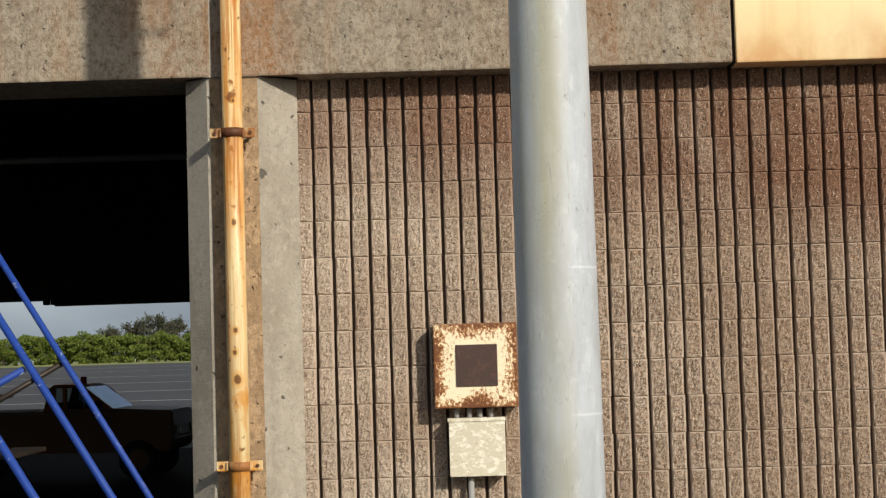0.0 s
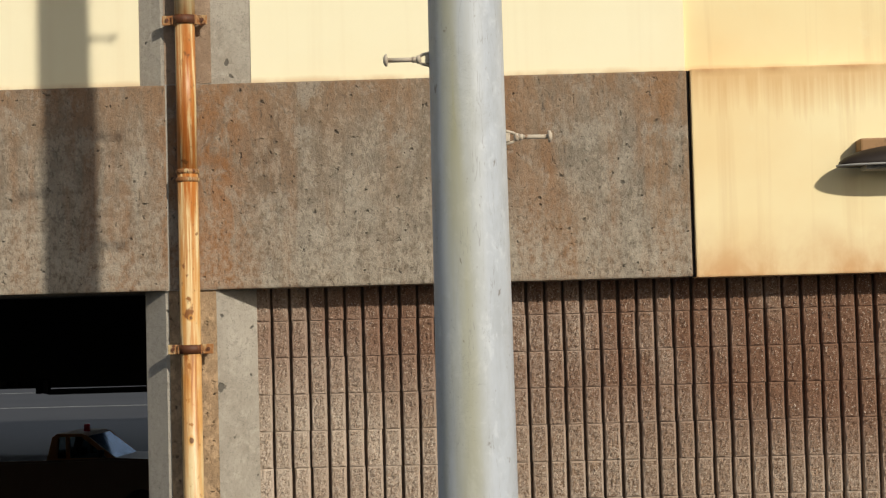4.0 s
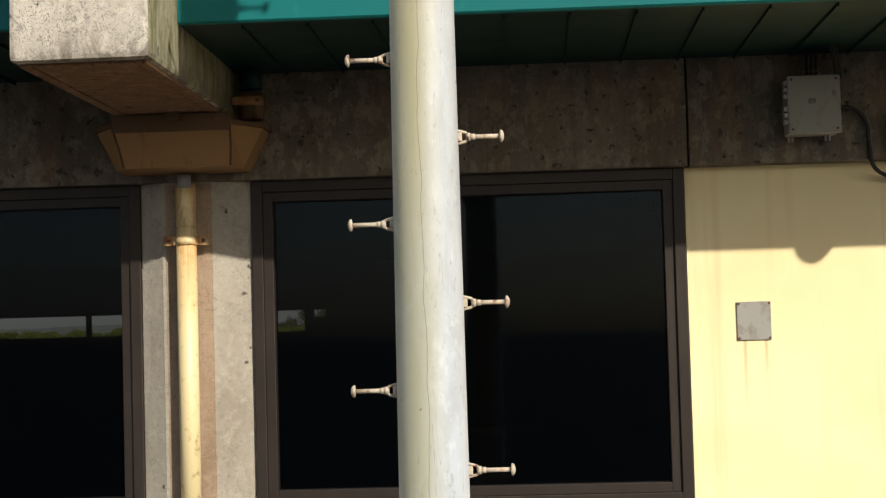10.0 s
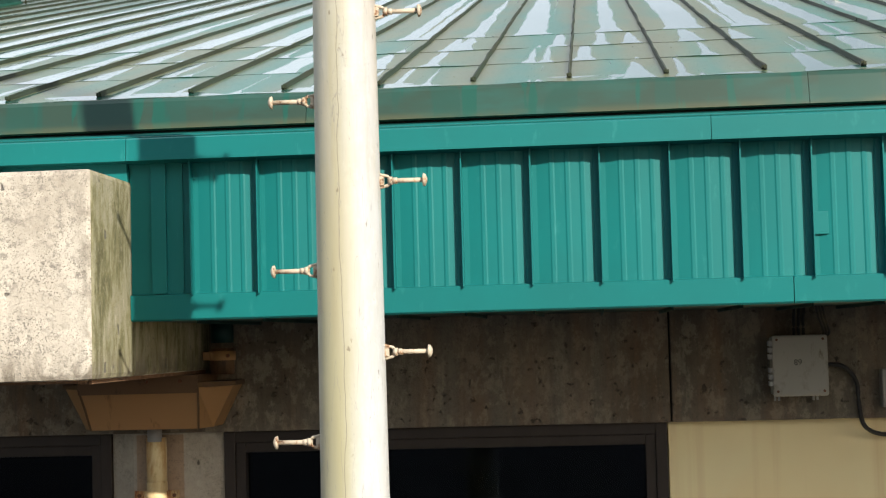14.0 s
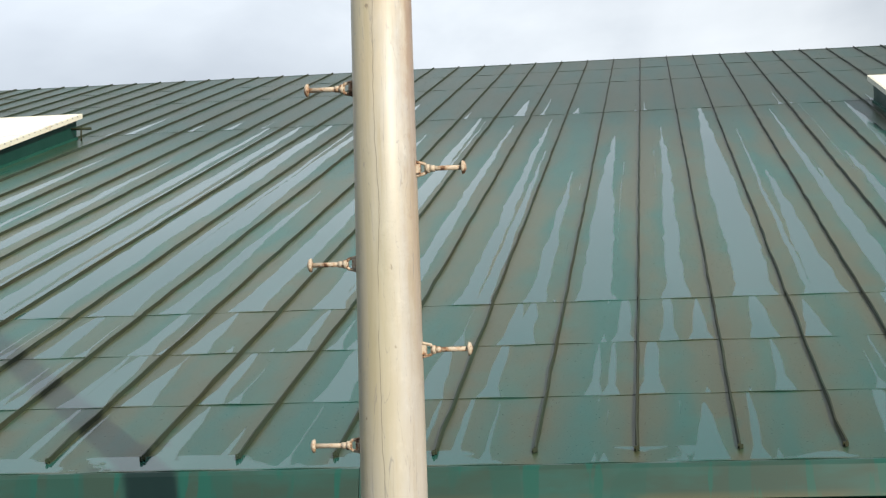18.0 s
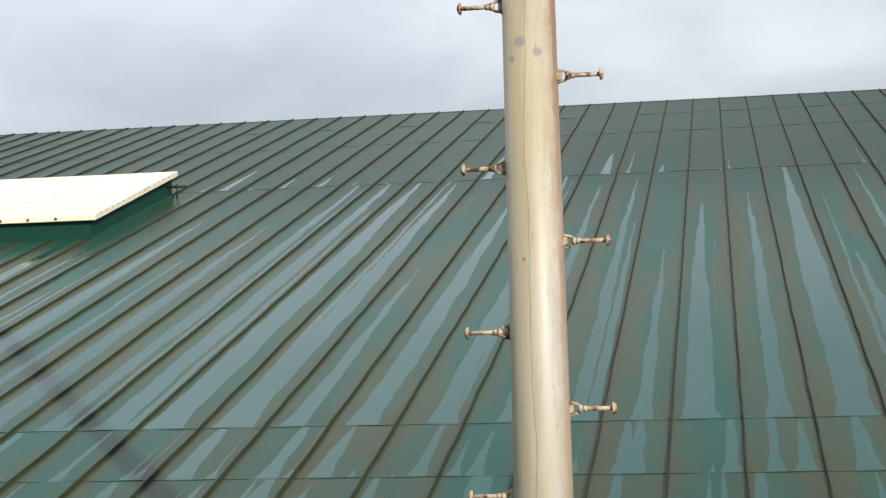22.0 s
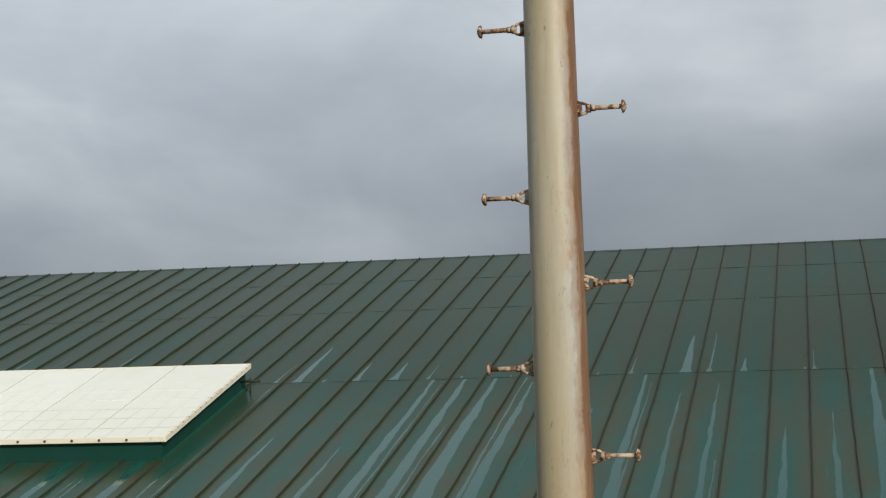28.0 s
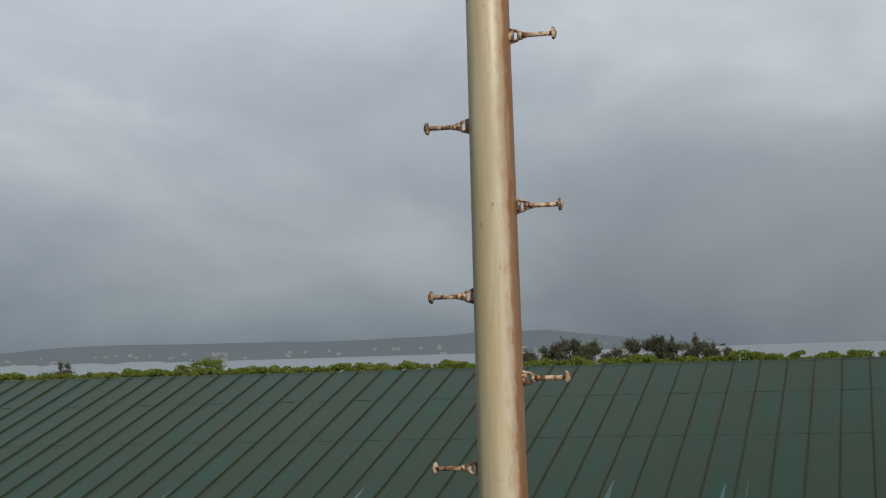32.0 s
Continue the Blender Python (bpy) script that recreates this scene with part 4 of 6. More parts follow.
def tree(x, y, h, spread, kind, rng, name="tree", label=""):
    root = thing(name, label, "tree", "trees beyond the apron", at=(x, y, 0))
    t = B()
    tube(t, [(0, 0, 0), (0.3, 0, h * 0.35), (0.1, 0.2, h * 0.62), (0.2, 0, h * 0.9)], [h * 0.022, h * 0.017, h * 0.011, h * 0.003], 7)
    blobs = []
    for i in range(20):
        a, z0 = rng.uniform(0, 6.28), h * rng.uniform(0.15, 0.74)
        ln = spread * rng.uniform(0.25, 0.85) * (1.15 - 0.6 * z0 / h)
        e = (ln * math.cos(a), ln * math.sin(a), z0 + h * rng.uniform(0.06, 0.18))
        tube(t, [(0.2, 0, z0), (e[0] * 0.6, e[1] * 0.6, z0 + (e[2] - z0) * 0.5), e], [h * 0.009, h * 0.006, h * 0.002], 5)
        rr = rng.uniform(0.20, 0.36)
        blobs.append((e, (spread * rr, spread * rr, h * 0.09)))
    blobs.append(((0.2, 0, h * 0.84), (spread * 0.14, spread * 0.14, h * 0.12)))
    part("trunk", t, m_bark, root)
    c = B()
    sprays(c, blobs, 3300, h * 0.065, h * 0.010, rng)
    part("crown", c, m_leafset[kind], root)


rng = random.Random(21)
for x, y, h, s in ((-125, 596, 14, 6), (-116, 602, 16, 7), (-107, 598, 18, 8), (-100, 604, 17, 7), (-92, 600, 14, 6), (-85, 605, 17, 7),
                   (-77, 602, 18, 7), (-70, 598, 17, 6), (-62, 603, 18, 7), (-55, 600, 15, 5), (-50, 602, 13, 5), (-320, 596, 15, 7)):
    tree(x, y, h, s, "dark", rng, label="tall dark ironwood tree with ragged crown behind the hedge")
tree(-253, 592, 15, 9, "thorn", rng, label="broad yellow-green thorn tree standing over the hedge")


def hedge(x0, x1, y, h, rng):
    t, c, blobs = B(), B(), []
    w = x1 - x0
    for i in range(8):
        x = x0 + w * (i + rng.uniform(0.2, 0.8)) / 8
        yy = y + rng.uniform(-2, 2)
        tube(t, [(x, yy, 0), (x + rng.uniform(-1, 1), yy, h * 0.4), (x + rng.uniform(-2, 2), yy, h * 0.7)], [0.25, 0.17, 0.06], 6)
    for _ in range(130):
        x = x0 + rng.uniform(-0.5, w + 0.5)
        top = h * (0.90 + 0.16 * noise.noise((x * 0.11, y * 0.01, 4)) + 0.10 * noise.noise((x * 0.4, 1, 7)))
        s = rng.uniform(0.7, 1.3)
        blobs.append(((x, y + rng.uniform(-3, 3), top * rng.uniform(0.05, 0.93)), (2.1 * s, 1.9 * s, 1.05 * s)))
    foliage(c, blobs, 13000, 0.40, rng)
    root = thing("hedge", "bright olive-green dense thorn hedge along the grass", "hedge", "hedge clumps")
    part("trunk", t, m_bark, root)["kind"] = "stuff"
    part("crown", c, m_leaf, root)["kind"] = "stuff"


for i in range(20):
    hedge(-350 + i * 24, -326 + i * 24, 582 + rng.uniform(-4, 4), rng.uniform(11.3, 12.2), rng)

# ---- lower storey ----
FRONT_Z = 3.775
BEAM_TOP = 4.93
g = B()
box(g, -40, -1.392, 0, 0.6, FRONT_Z, BEAM_TOP, 0.012)
solid("beam_left_bay", g, m_concrete, "weathered rust-streaked concrete spandrel beam", "beam")
g = B()
box(g, -1.386, 1.528, 0, 0.6, FRONT_Z, BEAM_TOP, 0.012)
solid("beam_middle_bay", g, m_concrete, "weathered rust-streaked concrete spandrel beam", "beam")
g = B()
box(g, 1.548, 16, -0.004, 0.6, FRONT_Z - 0.005, BEAM_TOP + 0.006, 0.010)
solid("spandrel_panel", g, m_yellow_low, "cream-yellow painted spandrel with rusty runs", "wall panel")
g = B()
box(g, 1.528, 1.548, 0.03, 0.5, FRONT_Z, BEAM_TOP)
solid("expansion_joint", g, m_gap_black, "dark open expansion joint between beam and panel", "joint")

# column with splayed edges; the drain pipe runs down its flat face
g = B()
prism(g, [(-1.55, 0.14), (-1.415, 0.022), (-1.13, 0.022), (-0.925, 0.168), (-0.925, 0.6), (-1.55, 0.6)], "z", 0, FRONT_Z)
solid("column_lower", g, m_column, "pale pitted concrete column with splayed edges", "column")
g = B()
prism(g, [(-1.55, 0.072), (-1.415, 0.004), (-1.13, 0.004), (-0.914, 0.072), (-0.914, 0.6), (-1.55, 0.6)], "z", FRONT_Z, 7.44)
solid("column_upper", g, m_column, "grey concrete pilaster with splayed edges between windows", "column")
for z0, z1, y in ((0.0, FRONT_Z - 0.003, 0.019), (BEAM_TOP + 0.003, 7.43, 0.001)):
    g = B()
    box(g, -1.395, -1.131, y, y + 0.02, z0, z1)
    solid("rust_strip", g, m_brownstrip if z0 == 0 else m_tintstrip, "rust-washed strip of concrete beside the pipe", "stain")

# ---- upper storey walls ----
WIN_Z0, WIN_Z1 = 5.575, 7.437
g = B()
box(g, -0.916, 1.53, 0.065, 0.5, BEAM_TOP, WIN_Z0 - 0.002)
solid("sill_wall_middle", g, m_yellow_sill, "cream-yellow stucco wall under the window", "wall")
g = B()
box(g, -4.2, -1.548, 0.065, 0.5, BEAM_TOP, WIN_Z0 - 0.022)
solid("sill_wall_left", g, m_yellow_sill, "cream-yellow stucco wall under the window", "wall")
g = B()
box(g, 1.53, 16, 0.10, 0.5, BEAM_TOP, 7.44)
solid("wall_south", g, m_yellow, "sunlit cream-yellow stucco wall", "wall")
g = B()
box(g, -40, -4.2, 0.10, 0.5, BEAM_TOP, 7.44)
solid("wall_south_left", g, m_yellow, "cream-yellow stucco wall", "wall")
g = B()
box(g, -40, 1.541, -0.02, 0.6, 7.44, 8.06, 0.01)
solid("head_beam_left", g, m_concrete_up, "stained concrete head beam, colour darkened for eave shade", "beam")
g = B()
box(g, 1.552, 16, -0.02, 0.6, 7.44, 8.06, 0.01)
solid("head_beam_right", g, m_concrete_up, "stained concrete head beam, colour darkened for eave shade", "beam")
g = B()
box(g, 1.53, 1.56, 0.02, 0.5, 7.44, 8.06)
solid("head_joint", g, m_gap_black, "dark joint in the head beam", "joint")


def window(name, x0, x1, z0, z1, mullion=None):
    root = thing(name, "large fixed window with bronze frame and dark tinted glass", "window", "upper storey windows", "structure")
    fo, fi = 0.062, 0.056
    for nm, a in (("jamb", (x0, x0 + fo, z0, z1)), ("jamb", (x1 - fo, x1, z0, z1)), ("sill_rail", (x0 + fo, x1 - fo, z0, z0 + fo)), ("head_rail", (x0 + fo, x1 - fo, z1 - fo, z1))):
        g = B()
        box(g, a[0], a[1], 0.045, 0.20, a[2], a[3], 0.004)
        part(nm, g, m_frame, root)
    i0, i1, j0, j1 = x0 + fo, x1 - fo, z0 + fo, z1 - fo
    for nm, a in (("bead", (i0, i0 + fi, j0, j1)), ("bead", (i1 - fi, i1, j0, j1)), ("bead", (i0 + fi, i1 - fi, j0, j0 + fi)), ("bead", (i0 + fi, i1 - fi, j1 - fi, j1))):
        g = B()
        box(g, a[0], a[1], 0.062, 0.18, a[2], a[3], 0.004)
        part(nm, g, m_frame, root)
    g = B()
    box(g, i0 + fi - 0.01, i1 - fi + 0.01, 0.125, 0.135, j0 + fi - 0.01, j1 - fi + 0.01)
    part("pane", g, m_glass, root, "dark tinted glass pane")
    return root


window("window_1", -0.914, 1.522, WIN_Z0, WIN_Z1)
window("window_2", -4.16, -1.552, WIN_Z0 - 0.02, WIN_Z1)

# one deep dark room behind, with a strip window in its far wall
BACK = 24.1
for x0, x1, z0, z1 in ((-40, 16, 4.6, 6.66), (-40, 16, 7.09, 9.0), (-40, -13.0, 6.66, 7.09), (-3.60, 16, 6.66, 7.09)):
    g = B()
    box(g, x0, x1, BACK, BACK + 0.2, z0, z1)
    solid("inner_wall", g, m_room, "far wall of the upper room, near black for its gloom", "wall")
# ceiling added, near black like the walls, to keep the room dark
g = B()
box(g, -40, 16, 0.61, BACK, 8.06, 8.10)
solid("ceiling_room", g, m_room, "ceiling of the upper room, near black for its gloom", "ceiling")
strip = thing("window_3", "long low strip window in the far wall of the dark room", "window", "", "structure")
for x0, x1, z0, z1 in ((-8.60, -8.52, 6.66, 7.09), (-4.04, -3.86, 6.66, 7.09)):
    g = B()
    box(g, x0, x1, BACK - 0.02, BACK + 0.16, z0, z1, 0.006)
    part("mullion", g, m_black, strip)
g = B()
box(g, -3.86, -3.60, BACK + 0.02, BACK + 0.12, 6.66, 6.93, 0.006)
part("infill_panel", g, m_black, strip)

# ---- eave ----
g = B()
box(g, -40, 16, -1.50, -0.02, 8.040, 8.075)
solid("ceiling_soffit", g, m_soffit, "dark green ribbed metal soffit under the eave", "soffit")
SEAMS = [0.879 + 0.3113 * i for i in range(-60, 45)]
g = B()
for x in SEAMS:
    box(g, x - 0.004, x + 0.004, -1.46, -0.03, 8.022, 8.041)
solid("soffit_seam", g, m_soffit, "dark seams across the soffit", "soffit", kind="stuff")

fascia = thing("fascia", "teal ribbed metal fascia with trims along the eave", "fascia", kind="structure")
SCUP0, SCUP1 = -1.585, -0.968
for x0, x1 in ((-40, SCUP0 - 0.004), (SCUP1 + 0.004, 2.03), (2.034, 16)):
    g = B()
    prism(g, [(-1.555, 8.045), (-1.560, 8.155), (-1.530, 8.160), (-1.49, 8.16), (-1.49, 8.04), (-1.545, 8.036)], "x", x0, x1)
    part("bottom_trim", g, m_green, fascia)
for x0, x1 in ((-40, -2.20), (-2.197, -0.955), (-0.952, 1.688), (1.691, 4.6), (4.603, 16)):
    g = B()
    prism(g, [(-1.637, 8.768), (-1.634, 8.866), (-1.615, 8.874), (-1.49, 8.896), (-1.49, 8.76)], "x", x0, x1)
    part("top_trim", g, m_green, fascia)
    g = B()
    prism(g, [(-1.612, 8.879), (-0.93, 8.986), (-0.93, 8.972), (-1.612, 8.866)], "x", x0, x1)
    part("cap_flashing", g, m_flash, fascia)
# black strip put in for the shadow line under the drip edge
g = B()
box(g, -40, 16, -0.955, -0.91, 8.978, 9.006)
part("gap_strip", g, m_gap_black, fascia, "black strip standing for the shaded gap under the drip edge")


def fascia_panel_mesh():
    """One ribbed sheet, 0.311 wide: a standing fin, then fine ribs."""
    g = B()
    pts = [(0, -1.530), (0.0, -1.580), (0.006, -1.580), (0.006, -1.524), (0.030, -1.524)]
    for a, w in ((0.098, 0.007), (0.169, 0.007), (0.237, 0.007)):
        bow = 0.010 * math.sin(math.pi * a / 0.3113)
        pts += [(a - w - 0.007, -1.524 - bow), (a - w, -1.5270 - bow), (a + w, -1.5270 - bow), (a + w + 0.007, -1.524 - bow)]
    pts += [(0.283, -1.5245), (0.290, -1.528), (0.3113, -1.528)]
    lo = [g.verts.new((p[0], p[1], 8.15)) for p in pts]
    hi = [g.verts.new((p[0], p[1], 8.83)) for p in pts]
    for i in range(len(pts) - 1):
        g.faces.new((lo[i], lo[i + 1], hi[i + 1], hi[i]))
    return mesh_of("fascia_panel", g, m_green)


me_panel = fascia_panel_mesh()
for x in SEAMS:
    if -9.0 < x < 8.0 and not (-1.60 < x < -0.75):
        ob = part("fascia_panel", me_panel, m_green, fascia)
        ob.location.x = x
g = B()
for x in SEAMS:
    if not -9.0 < x < 8.0:
        box(g, x, x + 0.008, -1.565, -1.53, 8.15, 8.83)
box(g, -40, 16, -1.518, -1.49, 8.06, 8.90)
rest = part("backing_sheet", g, m_green, fascia)
rest["kind"] = "stuff"
g = B()
box(g, -0.965, -0.72, -1.530, -1.522, 8.15, 8.83)
part("plain_sheet", g, m_green, fascia)
g = B()
box(g, -1.56, -0.972, -1.562, -1.522, 8.55, 8.77, 0.003)
part("plain_sheet", g, m_green, fascia)
g = B()
box(g, -0.865, -0.795, -1.552, -1.53, 8.16, 8.82, 0.003)
part("corner_strip", g, m_green, fascia)

g = B()
box(g, 2.118, 2.195, -1.539, -1.530, 8.34, 8.44, 0.002)
part("patch_plate", g, m_green, fascia)

# ---- roof ----
RK = 0.2573


def roof_z(y):
    return 9.204 + RK * (y + 0.767)


RIDGE = 21.45
EAVE = -0.935
roof = thing("roof", "wet green standing-seam metal roof stained with algae", "roof", kind="structure")
for q in range(24):
    x0 = max(-40, 2.21 + 2.44 * (q - 18))
    x1 = min(16, 2.207 + 2.44 * (q - 17))
    d = 0.002 * (q % 2)
    g = B()
    prism(g, [(-0.985 - d, 8.992), (-0.998 - d, 8.998), (EAVE - 0.020 - d, roof_z(EAVE) - 0.022), (EAVE - 0.006 - d, roof_z(EAVE) - 0.002), (EAVE + 0.05, roof_z(EAVE + 0.05) - 0.002), (EAVE + 0.05, 9.0)], "x", x0, x1)
    part("drip_edge", g, m_eave, roof, "green drip edge stained brown")
g = B()
prism(g, [(EAVE + 0.04, 9.0), (EAVE + 0.04, roof_z(EAVE + 0.04) - 0.012), (RIDGE, roof_z(RIDGE) - 0.012), (46, 9.2), (46, 9.0)], "x", -44, 18)
part("deck", g, m_green_dark, roof)
LAPS = [EAVE + 0.004, 0.13, 1.21, 2.275, 13.05, 17.2, 19.5, RIDGE]
PITCH, RIB0 = 0.481, 1.063


def pan_mesh(i, jog):
    y0, y1 = LAPS[i], LAPS[i + 1] + (0.05 if i < 6 else 0.0)
    g = B()
    n = max(2, int((y1 - y0) / 0.8))
    rows = []
    for j in range(n + 1):
        y = y0 + (y1 - y0) * j / n
        lift = (0.003 if i else 0.0) * (1 - j / n) + 0.001
        row = []
        for a in range(7):
            u = a / 6
            z = roof_z(y) + lift + 0.003 * math.sin(jog * 7 + y * 2.3 + u * 4) * math.sin(math.pi * u)
            row.append(g.verts.new((u * PITCH, y, z)))
        rows.append(row)
    lip = [g.verts.new(v.co) for v in rows[0]]
    edge = [g.verts.new((v.co.x, v.co.y + 0.002, v.co.z - 0.004)) for v in lip]
    for a in range(6):
        g.faces.new((edge[a], edge[a + 1], lip[a + 1], lip[a]))
    for r0, r1 in zip(rows, rows[1:]):
        for a in range(6):
            f = g.faces.new((r0[a], r0[a + 1], r1[a + 1], r1[a]))
            f.smooth = True
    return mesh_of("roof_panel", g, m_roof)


pans = {(i, v): pan_mesh(i, v) for i in range(7) for v in range(3)}
joined = B()
for c in range(-62, 24):
    for i in range(7):
        me = pans[(i, (c * 5 + i) % 3)]
        x = RIB0 + c * PITCH
        if -32 <= c <= 9:
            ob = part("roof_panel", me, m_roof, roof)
            ob.location.x = x
        else:
            joined.from_mesh(me)
            joined.verts.ensure_lookup_table()
            for v in joined.verts[-len(me.vertices):]:
                v.co.x += x
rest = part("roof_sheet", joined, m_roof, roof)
rest["kind"] = "stuff"


def rib_mesh(seed):
    """A hand-crimped seam that wanders a few millimetres."""
    r = random.Random(seed)
    g = B()
    w, h = 0.0055, 0.028
    for y0, y1 in ((-0.767, 2.275), (2.275, 13.05), (13.05, RIDGE)):
        n = int((y1 - y0) / 0.33)
        prev = None
        for q in range(n + 1):
            y = y0 + (y1 - y0) * q / n
            z, dx, tilt = roof_z(y), r.uniform(-0.003, 0.003), r.uniform(-0.005, 0.005)
            row = [g.verts.new(p) for p in ((dx - w - 0.004, y, z), (dx - w + tilt * 0.6, y, z + h * 0.6), (dx - w * 0.7 + tilt, y, z + h),
                                            (dx + w * 0.7 + tilt, y, z + h), (dx + w + tilt * 0.6, y, z + h * 0.6), (dx + w + 0.004, y, z))]
            if prev:
                for a in range(5):
                    g.faces.new((prev[a], prev[a + 1], row[a + 1], row[a]))
            else:
                g.faces.new(row[::-1])
            prev = row
    box(g, -0.013, 0.013, -0.775, -0.745, roof_z(-0.767) + 0.004, roof_z(-0.767) + 0.022)
    box(g, -0.005, 0.005, -0.800, -0.760, roof_z(-0.767) + 0.002, roof_z(-0.767) + 0.016)
    return mesh_of("standing_seam", g, m_rib)


k = Mat("grimy_seam", (0.027, 0.043, 0.028), 0.6, 0.0, 0.15)
k.over(k.ramp(k.noise(1.5, (1, 0.4, 1), 5), 0.4, 0.6), (0.033, 0.035, 0.018), 0.8)
m_rib = k.done()
me_ribs = [rib_mesh(q) for q in range(4)]
for c in range(-62, 25):
    ob = part("standing_seam", me_ribs[(c * 7) % 4], m_rib, roof)
    ob.location.x = RIB0 + c * PITCH
g = B()
prism(g, [(RIDGE - 0.10, roof_z(RIDGE - 0.10) + 0.006), (RIDGE, roof_z(RIDGE) + 0.009), (RIDGE + 0.3, roof_z(RIDGE) - 0.01), (RIDGE, roof_z(RIDGE) - 0.02)], "x", -44, 18)
part("ridge_cap", g, m_roof, roof)


def skylight(name, x0, x1, y0, y1, n):
    root = thing(name, "white fibreglass skylight on a dark green roof curb", "skylight", "roof skylights")
    up = 0.30
    g = B()
    prism(g, [(y0, roof_z(y0) - 0.01), (y1, roof_z(y1) - 0.01), (y1, roof_z(y1) + up), (y0, roof_z(y0) + up - 0.04)], "x", x0, x1)
    part("curb", g, m_sky_curb, root, "dark green metal curb")
    lo, hi = y0 - 0.05, y1 + 0.05
    w = (x1 - x0 + 0.1) / n
    zz = lambda y: roof_z(y) + up - 0.035 + 0.035 * (y - y0) / (y1 - y0)
    for i in range(n):
        g = B()
        a, b = x0 - 0.05 + i * w + 0.011, x0 - 0.05 + (i + 1) * w - 0.011
        prism(g, [(lo + 0.03, zz(lo) + 0.012), (hi - 0.03, zz(hi) + 0.012), (hi - 0.03, zz(hi) + 0.035), (lo + 0.03, zz(lo) + 0.035)], "x", a, b)
        pane = part("panel", g, m_white, root)
        g = B()
        for j in range(1, 8):
            y = lo + (hi - lo) * j / 8
            box(g, a, b, y - 0.006, y + 0.006, zz(y) + 0.034, zz(y) + 0.039)
        for j in range(1, 4):
            x = a + (b - a) * j / 4
            prism(g, [(lo + 0.05, zz(lo + 0.05) + 0.034), (hi - 0.05, zz(hi - 0.05) + 0.034), (hi - 0.05, zz(hi - 0.05) + 0.038), (lo + 0.05, zz(lo + 0.05) + 0.038)], "x", x - 0.006, x + 0.006)
        part("grid_ribs", g, m_grid, pane)
    for a, b, y in ((x0 - 0.06, x1 + 0.06, lo), (x0 - 0.06, x1 + 0.06, hi)):
        g = B()
        box(g, a, b, y - 0.02, y + 0.02, zz(y) - 0.02, zz(y) + 0.045, 0.006)
        part("rim", g, m_white_trim, root)
    for x in (x0 - 0.05, x1 + 0.05):
        g = B()
        prism(g, [(lo, zz(lo) - 0.02), (hi, zz(hi) - 0.02), (hi, zz(hi) + 0.045), (lo, zz(lo) + 0.045)], "x", x - 0.02, x + 0.02)
        part("rim", g, m_white_trim, root)
    g = B()
    box(g, -0.022, 0.022, -0.016, 0.016, -0.010, 0.010, 0.004)
    me = mesh_of("clip", g, m_steel)
    for x in (x0 - 0.05, x1 + 0.05):
        for j in range(1, 16):
            y = lo + (hi - lo) * j / 16
            ob = part("clip", me, m_steel, root)
            ob.location = (x, y, zz(y) + 0.034)
    g = B()
    tube(g, [(0, 0.0, 0), (0, -0.022, 0)], 0.016, 8)
    me = mesh_of("bolt", g, m_clamp_dark)
    for j in range(int((x1 - x0) / 0.36)):
        ob = part("bolt", me, m_clamp_dark, root)
        ob.location = (x0 + 0.15 + j * 0.36, lo - 0.012, zz(lo) + 0.012)
    for x in (x0 - 0.012, x1 + 0.012):
        g = B()
        prism(g, [(y0, roof_z(y0) + 0.002), (y1, roof_z(y1) + 0.002), (y1, roof_z(y1) + 0.035), (y0, roof_z(y0) + 0.035)], "x", x - 0.012, x + 0.012)
        part("base_flashing", g, m_green_dark, root)
    return root


skylight("skylight", -12.95, -6.61, 9.80, 12.80, 6)
skylight("skylight", 4.06, 10.4, 9.80, 12.80, 6)
g = B()
tube(g, [(-6.61, 12.6, roof_z(12.6) + 0.17), (-6.33, 12.6, roof_z(12.6) + 0.165)], 0.020, 10)
tube(g, [(-6.47, 12.6, roof_z(12.6) - 0.01), (-6.47, 12.6, roof_z(12.6) + 0.21)], 0.012, 8)
solid("vent_pipe", g, m_rib, "short dark green pipe stub beside the skylight", "pipe", kind="")

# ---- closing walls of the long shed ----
# near black in place of the shade inside
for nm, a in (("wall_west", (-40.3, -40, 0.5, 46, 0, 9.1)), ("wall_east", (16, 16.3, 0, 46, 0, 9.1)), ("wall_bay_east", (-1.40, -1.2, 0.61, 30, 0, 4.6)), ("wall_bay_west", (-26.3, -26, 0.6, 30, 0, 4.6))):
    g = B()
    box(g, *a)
    solid(nm, g, m_black, "inner wall of the shed, near black for its shade", "wall")
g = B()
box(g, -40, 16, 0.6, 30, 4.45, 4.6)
solid("ceiling_bay", g, m_room, "concrete slab over the vehicle bay, near black for its shade", "ceiling")
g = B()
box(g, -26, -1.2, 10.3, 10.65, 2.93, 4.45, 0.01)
solid("beam_bay", g, m_black, "deep beam across the vehicle bay, near black for its shade", "beam")
for z, r in ((2.88, 0.03), (2.90, 0.02)):
    g = B()
    tube(g, [(-4.75, 10.25, z + 0.03), (-4.72, 10.25, z), (-1.4, 10.25, z + 0.012)], r, 8)
    solid("service_pipe", g, m_black, "dark pipe slung under the bay beam", "pipe", "bay pipes", "")
g = B()
tube(g, [(-26, 4.5, 3.89), (-1.4, 4.5, 3.89)], 0.03, 8)
solid("service_pipe", g, m_steel, "grey pipe across the dark bay ceiling", "pipe", "bay pipes", "")

# slab added over the ground, its black standing in for the bay's shade
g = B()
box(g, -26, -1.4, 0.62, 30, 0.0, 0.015)
